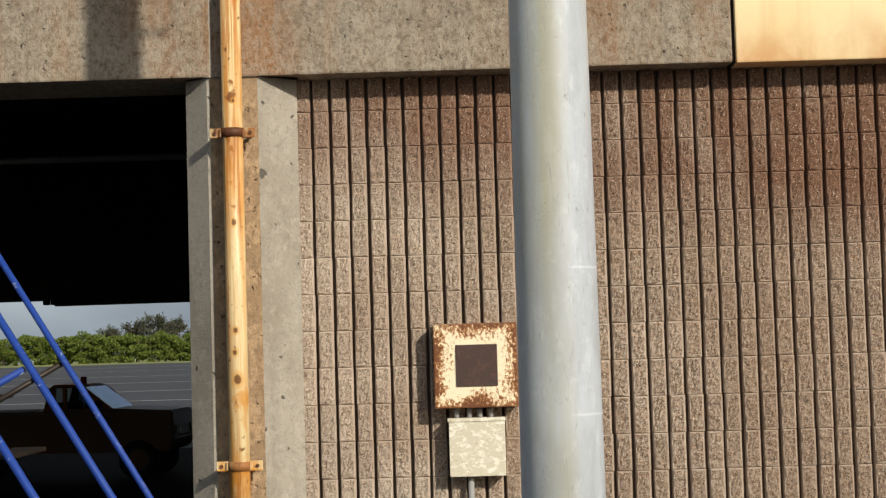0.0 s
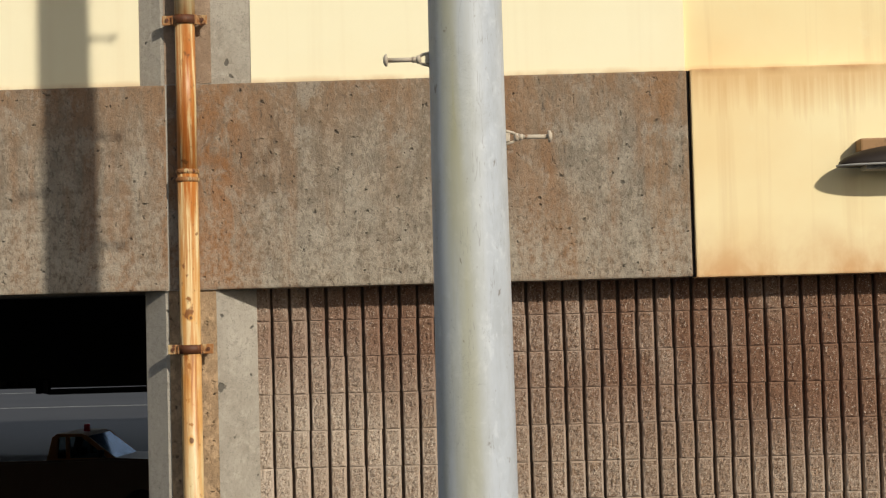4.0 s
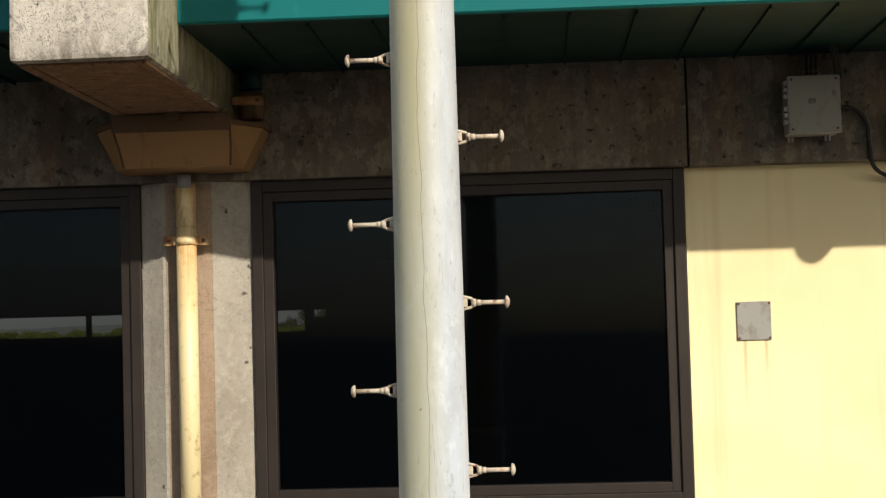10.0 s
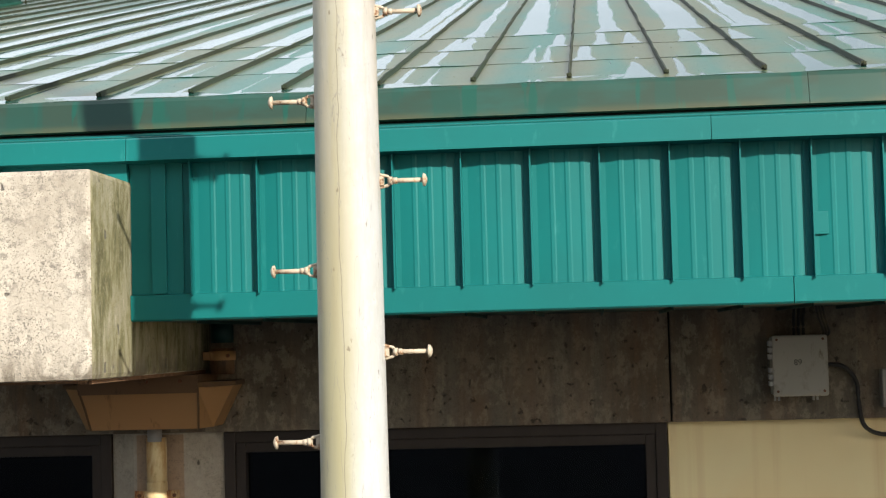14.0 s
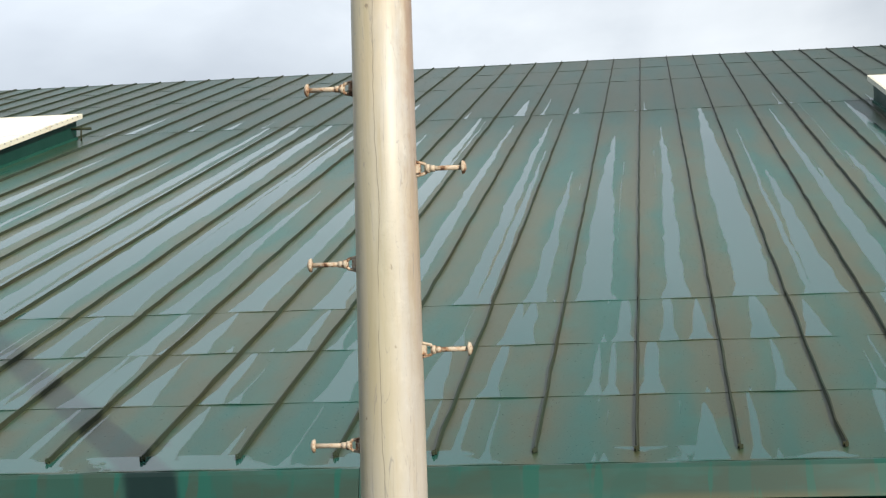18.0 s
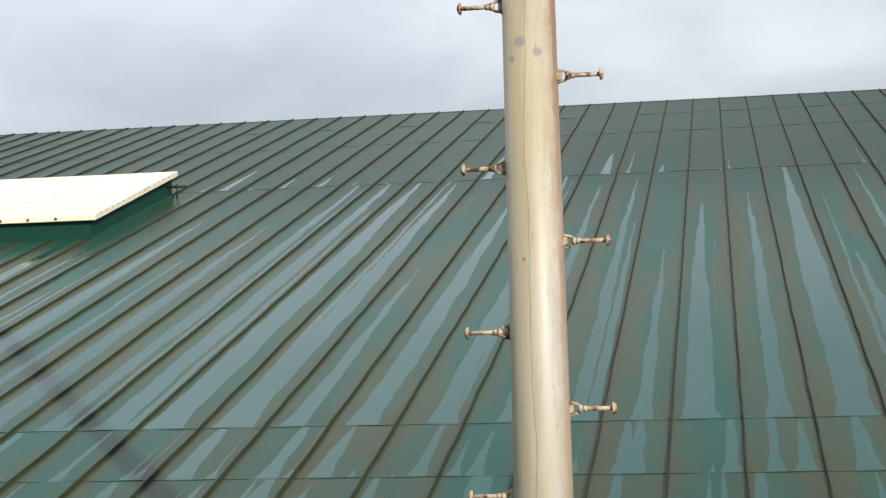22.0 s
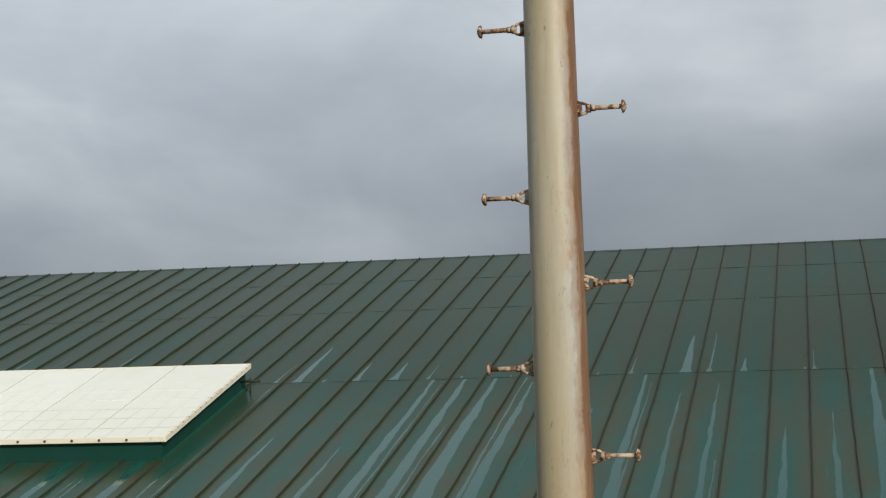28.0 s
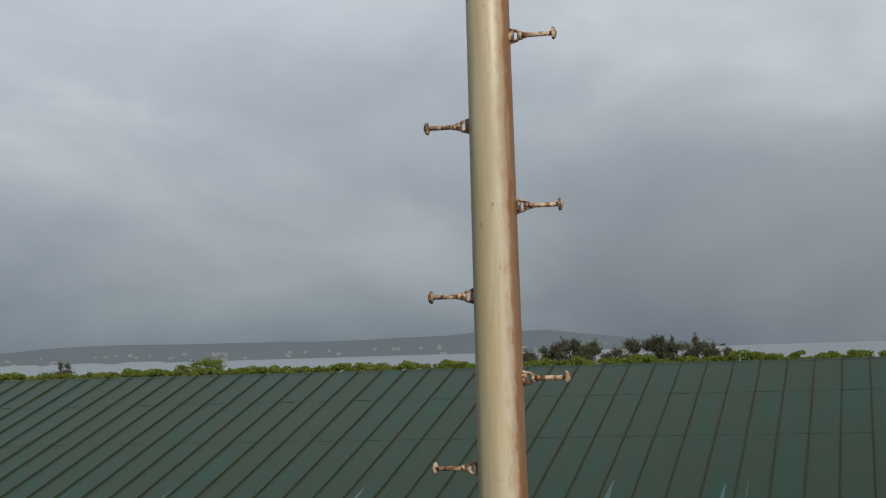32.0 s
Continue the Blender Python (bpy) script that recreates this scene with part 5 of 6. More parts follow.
solid("floor_bay", g, m_bay_floor, "concrete floor of the vehicle bay, near black for its shade", "floor")
for x in (-5.22, -5.08, -4.82, -4.73):
    g = B()
    box(g, x - 0.03, x + 0.03, 10.16, 10.30, 2.955 if x < -5 else 2.868, 3.02, 0.01)
    solid("pipe_bracket", g, m_black, "dark hanger under the bay beam", "bracket", "bay pipes", "")

# ---- scupper and hopper ----
g = B()
box(g, SCUP0, SCUP1, -2.13, 0.0, 7.785, 8.682, 0.024)
for v in g.verts:
    n = noise.noise(v.co * 4)
    v.co += Vector((n * 0.006, n * 0.006, n * 0.005))
sc = thing("scupper", "pale pitted concrete overflow scupper box with mossy side", "scupper")
part("trough", g, m_concrete_box, sc)
for x0, x1 in ((SCUP0 + 0.025, SCUP0 + 0.078), (SCUP1 - 0.078, SCUP1 - 0.025)):
    g = B()
    box(g, x0, x1, -2.06, -0.02, 7.768, 7.79, 0.004)
    part("drip_lip", g, m_tan_soffit, sc)
g = B()
box(g, SCUP0 + 0.085, SCUP1 - 0.085, -2.06, -0.3, 7.772, 7.789)
part("form_board", g, m_tan_soffit, sc, "brown stained board under the scupper")

hop = thing("rain_hopper", "tan painted sheet-metal rain hopper under the scupper", "hopper")
g = B()
HOP_TOP = [(-1.57, -0.47), (-0.93, -0.47), (-0.79, -0.25), (-0.79, -0.02), (-1.71, -0.02), (-1.71, -0.25)]
HOP_LOW = [(-1.52, -0.42), (-0.94, -0.42), (-0.90, -0.25), (-0.90, -0.02), (-1.60, -0.02), (-1.60, -0.25)]
up = [g.verts.new((x, y, 7.70)) for x, y in HOP_TOP]
lo = [g.verts.new((x, y, 7.483)) for x, y in HOP_LOW]
g.faces.new(up)
g.faces.new(lo[::-1])
for q in range(6):
    g.faces.new((up[q], lo[q], lo[(q + 1) % 6], up[(q + 1) % 6]))
bmesh.ops.recalc_face_normals(g, faces=g.faces)
part("bowl", g, m_hopper, hop)
g = B()
prism(g, [(-1.572, -0.02), (-1.572, -0.473), (-0.928, -0.473), (-0.928, -0.02)], "z", 7.672, 7.765)
part("rim", g, m_hopper_rim, hop, "dark rusted rim band")
for x0, x1 in ((-0.926, -0.775), (-1.574, -1.725)):
    g = B()
    prism(g, [(x0, -0.47), (x1, -0.26), (x1, -0.02), (x0, -0.02)], "z", 7.702, 7.726)
    part("wing_lid", g, m_hopper_rim, hop, "dark rusted lid")
for x0, x1 in ((-0.93, -0.94), (-1.57, -1.52)):
    g = B()
    tube(g, [(x0, -0.472, 7.70), ((x0 + x1) / 2 + 0.004, -0.448, 7.59), (x1, -0.420, 7.484)], 0.006, 6)
    part("seam", g, m_hopper_rim, hop)
for x in (-1.20, -1.02):
    g = B()
    tube(g, [(x, -0.470, 7.735), (x, -0.482, 7.735)], 0.010, 8)
    part("rivet", g, m_clamp_dark, hop)
g = B()
box(g, -1.27, -1.20, -0.50, -0.47, 7.735, 7.775, 0.004)
part("clip", g, m_hopper_rim, hop)
g = B()
tube(g, [(-1.262, -0.11, 7.47), (-1.262, -0.11, 7.40)], 0.040, 16)
part("outlet", g, m_steel, hop)

pipe = thing("drain_pipe", "cream painted drain pipe streaked with rust", "pipe")
PX, PY, PR = -1.262, -0.075, 0.057
for z0, z1, r in ((0.02, 4.42, PR), (4.42, 5.25, PR * 0.97), (5.25, 7.18, PR), (7.18, 7.42, PR * 0.98)):
    g = B()
    tube(g, [(PX, PY, z0), (PX, PY, z1)], r, 24)
    part("section", g, m_pipe, pipe)
for z in (4.43, 4.385):
    g = B()
    tube(g, [(PX, PY, z - 0.014), (PX, PY, z - 0.008), (PX, PY, z + 0.008), (PX, PY, z + 0.014)], [PR, PR + 0.008, PR + 0.008, PR], 24)
    part("coupling_ring", g, m_clamp, pipe, "rusted coupling ring")
for i, z in enumerate((1.62, 3.448, 5.278, 7.105)):
    g = B()
    tube(g, [(PX, PY, z - 0.024), (PX, PY, z + 0.024)], PR + 0.008, 24)
    strap = part("clamp_strap", g, m_clamp_dark if i in (1, 2) else (m_clamp if i == 0 else m_pipe), pipe)
    for sgn in (-1, 1):
        g = B()
        cx = PX + sgn * (PR + 0.035)
        box(g, cx - 0.034, cx + 0.034, -0.082, -0.072, z - 0.027, z + 0.027, 0.004)
        box(g, cx - 0.03 * sgn - 0.006, cx - 0.03 * sgn + 0.006, -0.10, -0.05, z - 0.025, z + 0.025)
        lug = part("clamp_lug", g, m_clamp if i else m_pipe, strap)
        g = B()
        tube(g, [(cx + 0.006 * sgn, -0.09, z), (cx + 0.006 * sgn, 0.06, z)], 0.011, 8)
        part("bolt", g, m_clamp_dark, strap)

g = B()
tube(g, [(-0.865, -0.16, 8.05), (-0.865, -0.16, 7.93)], 0.062, 18)
stub = thing("outlet_stub", "dark green gutter outlet with tan collar", "pipe")
part("pipe", g, m_soffit, stub)
g = B()
tube(g, [(-0.865, -0.16, 7.90), (-0.865, -0.16, 7.76)], 0.066, 18)
part("collar", g, m_hopper_rim, stub)
g = B()
tube(g, [(-0.865, -0.16, 7.835), (-0.865, -0.16, 7.885)], 0.072, 18)
box(g, -0.96, -0.90, -0.22, -0.205, 7.838, 7.882, 0.004)
band = part("clamp_band", g, m_hopper, stub)
g = B()
tube(g, [(-0.82, -0.222, 7.86), (-0.82, -0.236, 7.86)], 0.010, 8)
part("bolt", g, m_clamp_dark, band)

# ---- lamp pole ----
POLE_X, POLE_Y = 0.2855, -3.10


def pole_r(z):
    return 0.1475 - 0.00525 * (z - 2.5)


pole = thing("lamp_pole", "tapered weathered galvanised steel pole with climbing pegs", "pole")
g = B()
zs = [0.04, 2, 4, 6, 8, 10, 12.42]
tube(g, [(POLE_X, POLE_Y, z) for z in zs], [pole_r(z) for z in zs], 48)
part("lower_shaft", g, m_pole, pole)
g = B()
zs = [12.325, 12.34, 14, 16, 18.6]
tube(g, [(POLE_X, POLE_Y, z) for z in zs], [pole_r(12.33) + 0.002, pole_r(12.33) + 0.005] + [pole_r(z) + 0.004 for z in zs[2:]], 48)
part("upper_shaft", g, m_pole, pole)
g = B()
tube(g, [(POLE_X, POLE_Y, 12.320), (POLE_X, POLE_Y, 12.327)], pole_r(12.33) + 0.006, 48)
part("slip_joint", g, m_clamp_dark, pole, "rusted slip joint seam")
g = B()
tube(g, [(POLE_X - 0.012, POLE_Y - pole_r(12.4) + 0.03, 12.38), (POLE_X - 0.012, POLE_Y - pole_r(12.4) - 0.014, 12.38)], 0.012, 10)
part("joint_bolt", g, m_clamp_dark, pole)
g = B()
box(g, POLE_X + 0.045, POLE_X + 0.07, POLE_Y - 0.09, POLE_Y - 0.075, 12.37, 12.49, 0.003)
part("joint_tab", g, m_peg, pole)
g = B()
box(g, POLE_X - 0.24, POLE_X + 0.24, POLE_Y - 0.24, POLE_Y + 0.24, 0.0, 0.04, 0.004)
part("base_plate", g, m_steel, pole)


def step_mesh():
    """A step bolt pointing along +x from the pole's skin at the origin: clip, nut, bolt and domed head."""
    g = B()
    tube(g, [(0.03, 0, 0), (0.155, 0, 0)], 0.0085, 10)
    tube(g, [(0.154, 0, 0), (0.157, 0, 0), (0.165, 0, 0), (0.171, 0, 0)], [0.010, 0.024, 0.021, 0.008], 14)
    return mesh_of("bolt", g, m_peg)


def nut_mesh():
    g = B()
    tube(g, [(0.034, 0, 0), (0.047, 0, 0)], 0.0165, 6)
    tube(g, [(0.048, 0, 0), (0.064, 0, 0)], 0.0115, 10)
    return mesh_of("nut", g, m_peg)


def clip_mesh():
    g = B()
    for s in (-1, 1):
        tube(g, [(-0.004, 0, 0.026 * s), (0.010, 0, 0.021 * s), (0.028, 0, 0.017 * s), (0.036, 0, 0.010 * s)], 0.006, 6)
    box(g, -0.004, 0.016, -0.012, 0.012, -0.016, 0.016, 0.002)
    return mesh_of("clip", g, m_peg)


me_step = (step_mesh(), nut_mesh(), clip_mesh())
# a few pegs near the slip joint sit off the even spacing
PEG_SHIFT = {(1, 14): -0.020, (-1, 8): -0.012, (-1, 9): -0.018, (-1, 10): -0.025, (-1, 11): 0.020, (-1, 12): 0.022, (-1, 13): 0.012, (1, 10): -0.010, (1, 11): 0.011}
for kk in range(-3, 20):
    for sgn, z0 in ((1, 6.051), (-1, 5.738)):
        z = z0 + 0.61 * kk + PEG_SHIFT.get((sgn, kk), 0.0)
        if z < 4.0:
            continue
        r = pole_r(z) + (0.004 if z > 12.33 else 0)
        st = part("step_peg", me_step[0], m_peg, pole, "rusted step bolt with domed head")
        st.matrix_local = pose(POLE_X + sgn * (r - 0.002), POLE_Y, z, 0, 0, 0 if sgn > 0 else 180)
        for nm, me in (("nut", me_step[1]), ("bracket", me_step[2])):
            part(nm, me, m_peg, st)

# ---- boxes on the block wall ----
bx = thing("rusty_box", "white steel box eaten by rust with dark square plate", "electric box")
g = B()
box(g, -0.190, 0.276, 0.035, 0.17, 1.894, 2.362, 0.008)
part("case", g, m_box_rust, bx)
g = B()
box(g, -0.067, 0.163, 0.028, 0.04, 2.013, 2.244, 0.002)
part("dark_plate", g, m_plate_dark, bx, "dark rusted square plate")
b2 = thing("lower_box", "flaking cream steel junction box under the rusty box", "electric box")
g = B()
box(g, -0.116, 0.195, 0.06, 0.17, 1.515, 1.825, 0.004)
part("case", g, m_box_pale, b2)
g = B()
box(g, -0.122, 0.199, 0.055, 0.17, 1.818, 1.838, 0.003)
part("lid_edge", g, m_box_pale, b2)
for x in (-0.07, 0.0, 0.06, 0.12):
    g = B()
    tube(g, [(x, 0.11, 1.83), (x, 0.11, 1.90)], 0.014, 10)
    part("nipple", g, m_steel, b2)
g = B()
tube(g, [(0.0, 0.12, 1.52), (0.0, 0.12, 0.02)], 0.017, 10)
part("conduit", g, m_steel, b2)

# ---- things on the wall and head beam ----
pl = thing("wall_plate", "grey metal cover plate screwed to the stucco", "plate")
g = B()
box(g, 1.795, 1.983, 0.088, 0.102, 6.466, 6.680, 0.003)
part("cover", g, m_grey_box, pl)
for x in (1.805, 1.973):
    for z in (6.477, 6.669):
        g = B()
        tube(g, [(x, 0.092, z), (x, 0.083, z)], 0.007, 8)
        part("screw", g, m_clamp_dark, pl)

jb = thing("junction_box", "grey weathered junction box numbered on the head beam", "electric box")
g = B()
box(g, 2.074, 2.350, -0.20, -0.02, 7.578, 7.882, 0.012)
part("case", g, m_grey_box, jb)
g = B()
box(g, 2.068, 2.354, -0.228, -0.197, 7.572, 7.890, 0.012)
lid = part("lid", g, m_grey_box, jb)
for x in (2.092, 2.330):
    for z in (7.598, 7.868):
        g = B()
        tube(g, [(x, -0.225, z), (x, -0.234, z)], 0.007, 8)
        part("screw", g, m_clamp_dark, lid)
for z in (7.64, 7.675, 7.71, 7.78, 7.815, 7.85):
    g = B()
    box(g, 2.050, 2.070, -0.22, -0.16, z - 0.013, z + 0.013, 0.003)
    part("hinge_knuckle", g, m_steel, jb)
for x in (2.09, 2.11, 2.29, 2.31):
    g = B()
    box(g, x - 0.005, x + 0.005, -0.10, -0.08, 7.545, 7.58, 0.001)
    part("mount_foot", g, m_steel, jb)
txt = bpy.data.curves.new("number", "FONT")
txt.body, txt.size, txt.extrude = "89", 0.042, 0.0005
tmp = new("number_curve", txt)
bpy.context.view_layer.update()
me = bpy.data.meshes.new_from_object(tmp.evaluated_get(bpy.context.evaluated_depsgraph_get()))
bpy.data.objects.remove(tmp)
me.materials.clear()
me.materials.append(m_cable)
num = part("stencil_number", me, m_cable, jb, "black stencilled 89")
num.matrix_local = pose(2.178, -0.2295, 7.735, 90, 0, 0)


def cable(name, pts, r, label):
    """A cable bent smoothly through points."""
    v = [Vector(p) for p in pts]
    out = []
    for i in range(len(v) - 1):
        p0, p1, p2, p3 = v[max(i - 1, 0)], v[i], v[i + 1], v[min(i + 2, len(v) - 1)]
        for j in range(6):
            t = j / 6
            out.append(0.5 * ((2 * p1) + (p2 - p0) * t + (2 * p0 - 5 * p1 + 4 * p2 - p3) * t * t + (3 * p1 - p0 - 3 * p2 + p3) * t ** 3))
    out.append(v[-1])
    g = B()
    tube(g, out, r, 8)
    return solid(name, g, m_cable, label, "cable", "cables at the junction box", "")


for x in (2.20, 2.225, 2.25):
    cable("cable", [(x, -0.09, 7.89), (x, -0.09, 7.97), (x + 0.01, -0.08, 8.05)], 0.008, "black cable rising from the junction box")
for d in (0.0, 0.015, 0.03):
    cable("cable", [(2.29 + d, -0.30, 8.05), (2.31 + d, -0.26, 7.98), (2.35 + d, -0.12, 7.90), (2.33 + d, -0.05, 7.84 + d), (2.36, -0.04, 7.78)], 0.007, "loose black cable hanging under the soffit")
cable("cable", [(2.35, -0.09, 7.73), (2.45, -0.07, 7.72), (2.52, -0.05, 7.64), (2.53, -0.05, 7.52), (2.56, -0.02, 7.40), (2.66, 0.03, 7.35), (2.80, 0.06, 7.36)], 0.012, "black cable looping off the junction box")
g = B()
box(g, 2.645, 2.76, -0.12, -0.02, 7.50, 7.70, 0.006)
solid("small_box", g, m_grey_box, "small grey switch box on the head beam", "electric box", kind="")


def wall_lamp(x, z):
    root = thing("wall_lamp", "dark hooded wall lamp on a rusty bracket", "lamp")
    g = B()
    bmesh.ops.create_uvsphere(g, u_segments=28, v_segments=14, radius=1.0)
    for v in g.verts:
        v.co = Vector((x + 0.40 + 0.40 * v.co.x, -0.125 + 0.115 * v.co.y, z + max(0.0, 0.115 * v.co.z)))
    bmesh.ops.remove_doubles(g, verts=g.verts, dist=0.0005)
    for f in g.faces:
        f.smooth = True
    part("hood", g, m_frame, root, "dark domed hood")
    g = B()
    ring = [(x + 0.40 + 0.402 * math.cos(a), -0.125 + 0.117 * math.sin(a), z + 0.004) for a in (math.pi * 2 * q / 28 for q in range(29))]
    tube(g, ring, 0.007, 6, False)
    part("rim_trim", g, m_steel, root)
    g = B()
    box(g, x + 0.13, x + 0.40, -0.13, -0.004, z + 0.075, z + 0.155, 0.012)
    part("bracket", g, m_hopper, root)
    g = B()
    box(g, x + 0.14, x + 0.66, -0.19, -0.06, z - 0.024, z + 0.004, 0.01)
    part("lens", g, m_grey_box, root)


wall_lamp(2.320, 4.352)
g = B()
tube(g, [(2.93, -0.04, 4.9), (2.93, -0.04, 3.86), (2.94, -0.04, 3.80), (2.98, -0.04, 3.76), (3.1, -0.04, 3.75)], 0.018, 10)
solid("conduit", g, m_grey_box, "grey conduit run down the yellow panel", "conduit", kind="")

fl = thing("flood_lamp", "round floodlight hung under the fascia", "lamp")
g = B()
tube(g, [(3.36, -1.44, 8.04), (3.36, -1.44, 8.0)], 0.02, 8)
part("stem", g, m_steel, fl)
g = B()
tube(g, [(3.36, -1.36, 8.01), (3.36, -1.38, 8.01), (3.36, -1.47, 8.01), (3.36, -1.50, 8.01)], [0.05, 0.08, 0.092, 0.092], 20)
part("head", g, m_frame, fl)

# ---- rolling stair in front of the opening ----
stair = thing("rolling_stair", "chipped blue steel rolling stair with handrails", "stair")


def bar(name, a, b, r, mat=None, parent=None):
    g = B()
    tube(g, [a, b], r, 10)
    return part(name, g, mat or m_blue, parent or stair)


bar("handrail", (-0.60, -1.62, 0.15), (-2.38, -1.62, 3.10), 0.015)
bar("mid_rail", (-0.745, -1.62, 0.12), (-2.40, -1.62, 2.85), 0.018)
bar("brace", (-1.865, -1.60, 2.21), (-2.50, -1.60, 1.86), 0.013, m_frame)
bar("brace", (-2.035, -1.60, 2.19), (-2.45, -1.60, 1.97), 0.016)
for yy, top in ((-1.62, 2.40), (-0.95, 1.0)):
    low = (top - 0.10) / 2.30
    bar("stringer", (-1.08, yy, 0.10), (-1.08 - 1.39 * low, yy, top), 0.020)
    bar("leg", (-2.47, yy, 0.08), (-2.47, yy, 2.90 if top > 2 else 1.1), 0.018)
    bar("base_rail", (-1.02, yy, 0.12), (-2.47, yy, 0.12), 0.020)
    for x in (-1.08, -2.47):
        g = B()
        tube(g, [(x, yy - 0.02, 0.07), (x, yy + 0.02, 0.07)], 0.07, 16)
        part("caster", g, m_tyre, stair)
for i in range(9):
    t = i / 8
    g = B()
    box(g, -1.20 - 1.27 * t - 0.10, -1.20 - 1.27 * t + 0.06, -1.60, -0.98, 0.22 + 2.1 * t - 0.010, 0.22 + 2.1 * t + 0.010, 0.004)
    part("tread", g, m_frame, stair)

# ---- pickup truck inside the bay ----


def pickup(x, y):
    root = thing("pickup_truck", "dull orange pickup, body darkened for shade, with red roof beacon", "truck", at=(x, y, 0))
    g = B()
    prism(g, [(-2.9, 0.5), (1.72, 0.5), (1.82, 0.75), (1.78, 1.24), (0.58, 1.30), (-0.62, 1.27), (-2.9, 1.26)], "y", -0.85, 0.85)
    bmesh.ops.bevel(g, geom=list(g.edges), offset=0.04, segments=2, affect="EDGES")
    part("body", g, m_truck_shade, root)
    g = B()
    prism(g, [(-0.52, 1.69), (0.13, 1.69), (0.04, 1.745), (-0.45, 1.755)], "y", -0.74, 0.74)
    bmesh.ops.bevel(g, geom=list(g.edges), offset=0.015, segments=2, affect="EDGES")
    part("cab_roof", g, m_truck, root)
    for s in (-1, 1):
        for nm, outline in (("rear_pillar", [(-0.64, 1.25), (-0.44, 1.25), (-0.40, 1.70), (-0.52, 1.70)]),
                            ("door_pillar", [(-0.27, 1.25), (-0.20, 1.25), (-0.20, 1.70), (-0.27, 1.70)]),
                            ("windscreen_pillar", [(0.57, 1.25), (0.69, 1.25), (0.13, 1.71), (0.02, 1.70)]),
                            ("window_ledge", [(-0.64, 1.24), (0.69, 1.24), (0.66, 1.30), (-0.63, 1.30)])):
            g = B()
            prism(g, outline, "y", s * 0.70, s * 0.765)
            part(nm, g, m_truck, root)
        g = B()
        prism(g, [(-0.435, 1.30), (-0.27, 1.30), (-0.27, 1.69), (-0.40, 1.69)], "y", s * 0.722, s * 0.728)
        part("side_window", g, m_truck_glass, root)
        g = B()
        prism(g, [(-0.20, 1.30), (0.53, 1.30), (0.03, 1.69), (-0.20, 1.69)], "y", s * 0.722, s * 0.728)
        part("side_window", g, m_truck_glass, root)
        g = B()
        box(g, 0.36, 0.45, s * 0.79 - 0.08, s * 0.79 + 0.08, 1.31, 1.45, 0.02)
        part("door_mirror", g, m_tyre, root)
    g = B()
    v = [g.verts.new(p) for p in ((0.675, -0.70, 1.28), (0.675, 0.70, 1.28), (0.13, 0.70, 1.70), (0.13, -0.70, 1.70))]
    g.faces.new(v)
    bmesh.ops.solidify(g, geom=g.faces[:], thickness=-0.008)
    part("windscreen", g, m_truck_glass, root)
    g = B()
    box(g, -0.56, -0.30, -0.66, 0.66, 1.22, 1.42, 0.03)
    part("bench_seat", g, m_tyre, root)
    g = B()
    box(g, -2.82, -0.70, -0.74, 0.74, 1.24, 1.275, 0.01)
    part("bed", g, m_black, root)
    g = B()
    tube(g, [(-0.10, 0, 1.73), (-0.10, 0, 1.78), (-0.10, 0, 1.86), (-0.10, 0, 1.885)], [0.065, 0.06, 0.06, 0.05], 16)
    part("beacon", g, m_red, root, "red roof beacon")
    for px in (-2.0, 1.15):
        for s in (-1, 1):
            g = B()
            tube(g, [(px, s * 0.70, 0.36), (px, s * 0.72, 0.36), (px, s * 0.88, 0.36), (px, s * 0.90, 0.36)], [0.30, 0.36, 0.36, 0.30], 24)
            w = part("wheel", g, m_tyre, root)
            g = B()
            tube(g, [(px, s * 0.89, 0.36), (px, s * 0.905, 0.36)], 0.2, 18)
            part("rim", g, m_truck_shade, w)
    for s in (-0.6, 0.6):
        g = B()
        box(g, 1.74, 1.84, s - 0.13, s + 0.13, 0.80, 0.96, 0.01)
        part("headlight", g, m_white, root)
    return root


pickup(-6.83, 21.6).rotation_euler.z = radians(-4)

# ---- block wall ----
blocks = thing("block_wall", "brown split-face ribbed concrete block wall", "wall", kind="structure")
g = B()
box(g, -0.925, 16, 0.224, 0.6, 0.0, FRONT_Z)
part("backing", g, m_mortar, blocks)
COURSE, RIB = 0.2077, 0.1035
rb = random.Random(3)


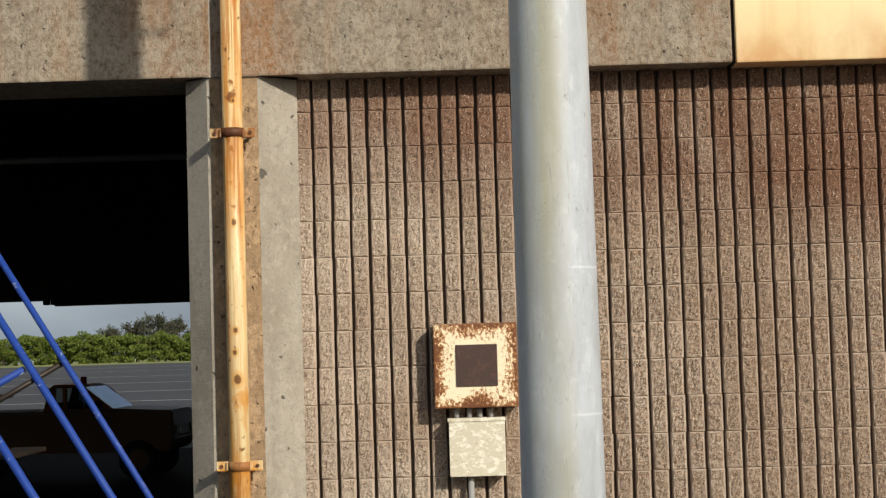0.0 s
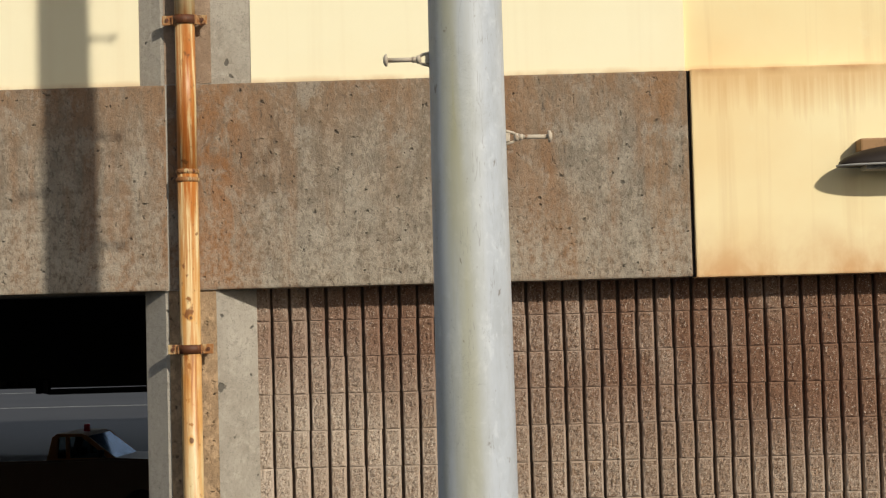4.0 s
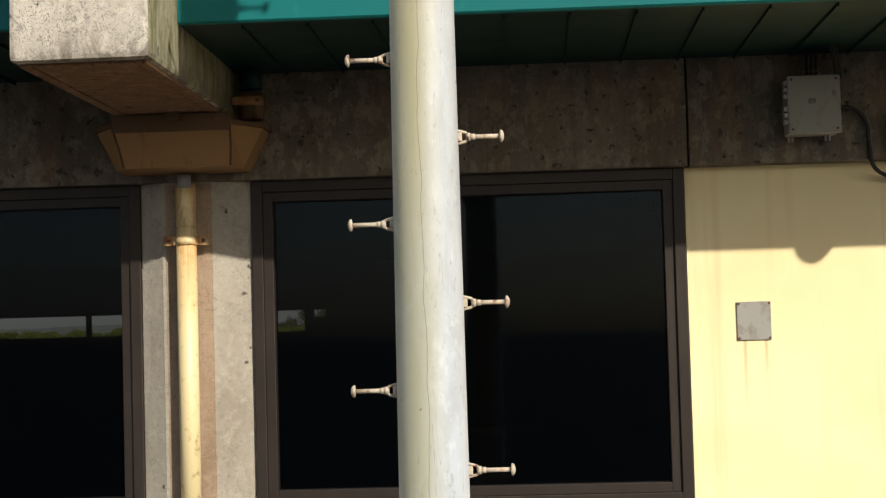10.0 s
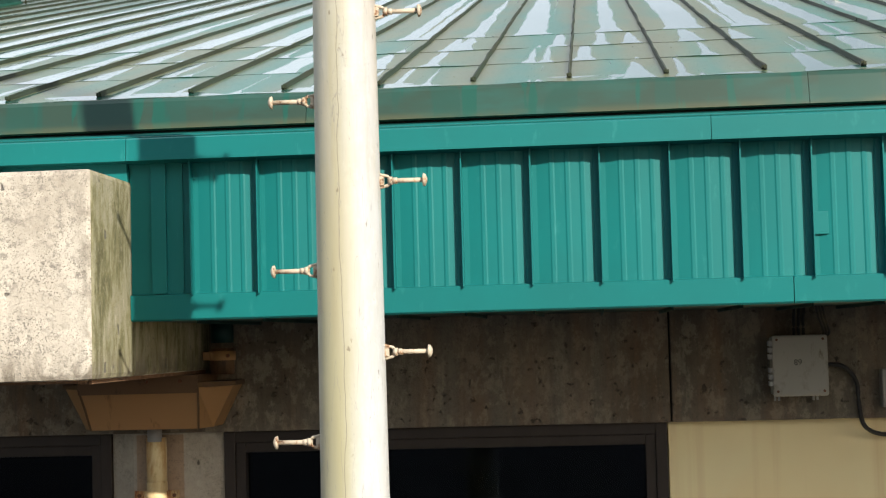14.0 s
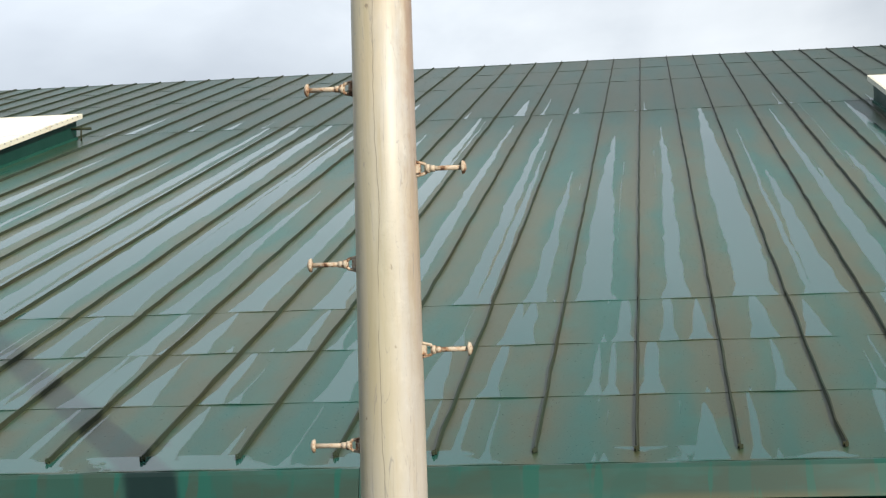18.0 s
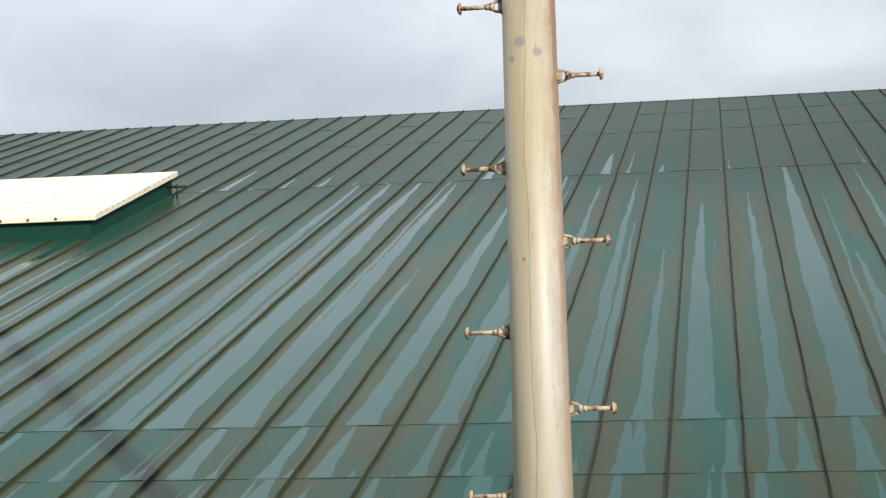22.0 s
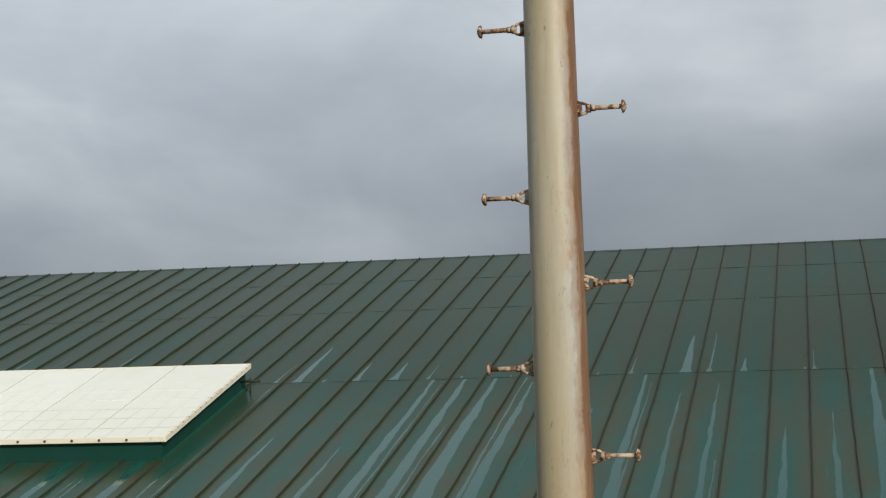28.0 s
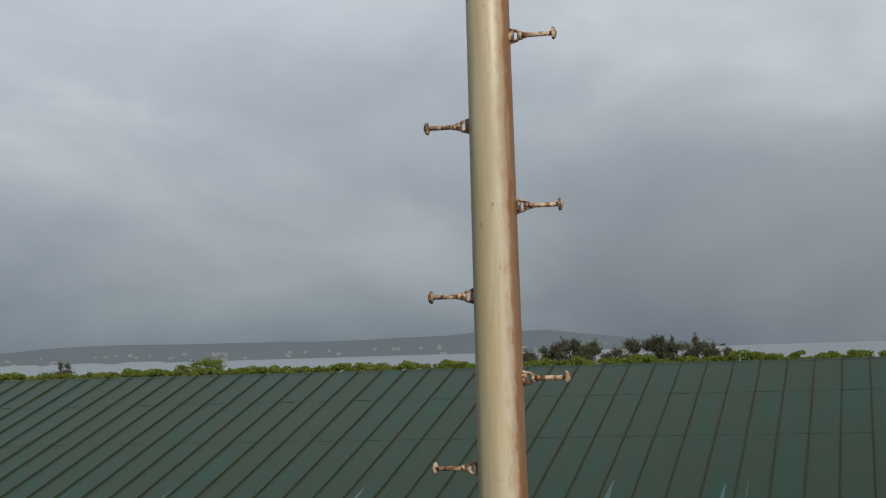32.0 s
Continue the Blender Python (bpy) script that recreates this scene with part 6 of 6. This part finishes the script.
def block_mesh(seed, ribs=4, fine=True):
    """A block of vertical ribs: each has a rough split face inside a smooth margin, and a deep groove beside it."""
    r = random.Random(seed)
    g = B()
    for k4 in range(ribs):
        x0 = k4 * RIB + 0.009 + r.uniform(-0.002, 0.002)
        x1 = (k4 + 1) * RIB - 0.008 + r.uniform(-0.002, 0.002)
        z0, z1 = 0.0006, COURSE - 0.0006
        cols, rows = (5, 10) if fine else (2, 4)
        xs = [x0 + 0.005, x0 + 0.012] + [x0 + 0.012 + (x1 - x0 - 0.024) * q / cols for q in range(1, cols)] + [x1 - 0.012, x1 - 0.005]
        zs = [z0 + 0.002, z0 + 0.009] + [z0 + 0.009 + (z1 - z0 - 0.018) * q / rows for q in range(1, rows)] + [z1 - 0.009, z1 - 0.002]
        na, nb = len(xs), len(zs)
        f = [[g.verts.new((x + (r.uniform(-0.004, 0.004) if 1 < a < na - 2 else r.uniform(-0.001, 0.001)),
                           r.uniform(-0.008, 0.003) if 0 < a < na - 1 and 0 < b < nb - 1 else r.uniform(0.0, 0.002),
                           z + (r.uniform(-0.006, 0.006) if 1 < b < nb - 2 else 0)))
              for a, x in enumerate(xs)] for b, z in enumerate(zs)]
        for b in range(nb - 1):
            for a in range(na - 1):
                q = g.faces.new((f[b][a], f[b][a + 1], f[b + 1][a + 1], f[b + 1][a]))
                q.material_index = 0 if 0 < a < na - 2 and 0 < b < nb - 2 else 1
        c = [g.verts.new((x, 0.011, z)) for x, z in ((x0, z0), (x1, z0), (x1, z1), (x0, z1))]
        c0, c1, c2, c3 = c
        deep = [g.verts.new((v.co.x, 0.044, v.co.z)) for v in (c0, c1, c2, c3)]
        for poly in ((c0, c1, *f[0][::-1]), (c1, c2, *[row[-1] for row in f[::-1]]), (c2, c3, *f[-1]), (c3, c0, *[row[0] for row in f])):
            q = g.faces.new(poly)
            q.material_index = 1
        for a, b in ((0, 1), (1, 2), (2, 3), (3, 0)):
            q = g.faces.new((c[a], deep[a], deep[b], c[b]))
            q.material_index = 1
    bmesh.ops.recalc_face_normals(g, faces=g.faces)
    me = mesh_of("block", g, m_block)
    me.materials.append(m_block_edge)
    return me


me_blocks = [block_mesh(s) for s in range(6)]
me_halves = [block_mesh(s + 20, 2) for s in range(3)]
me_coarse = [block_mesh(s + 40, 4, False) for s in range(3)]
far = B()
for row in range(-1, 18):
    z = 3.589 - COURSE * row
    if z < -0.05:
        continue
    for c in range(0, 41):
        x = -0.948 + c * 4 * RIB - (2 * RIB if row % 2 and c else 0)
        me = me_halves[rb.randrange(3)] if row % 2 and c == 0 else me_blocks[rb.randrange(6)]
        dx, dy = rb.uniform(-0.002, 0.002), rb.uniform(-0.002, 0.002)
        if row < 13 and x < 3.2:
            ob = part("block", me, m_block, blocks)
            ob.location = (x + dx, 0.182 + dy, z)
        else:
            me = me_coarse[c % 3]
            far.from_mesh(me)
            far.verts.ensure_lookup_table()
            for v in far.verts[-len(me.vertices):]:
                v.co += Vector((x + dx, 0.182 + dy, z))
rest = part("block_courses", far, m_block, blocks)
rest.data.materials.append(m_block_edge)
rest["kind"] = "stuff"
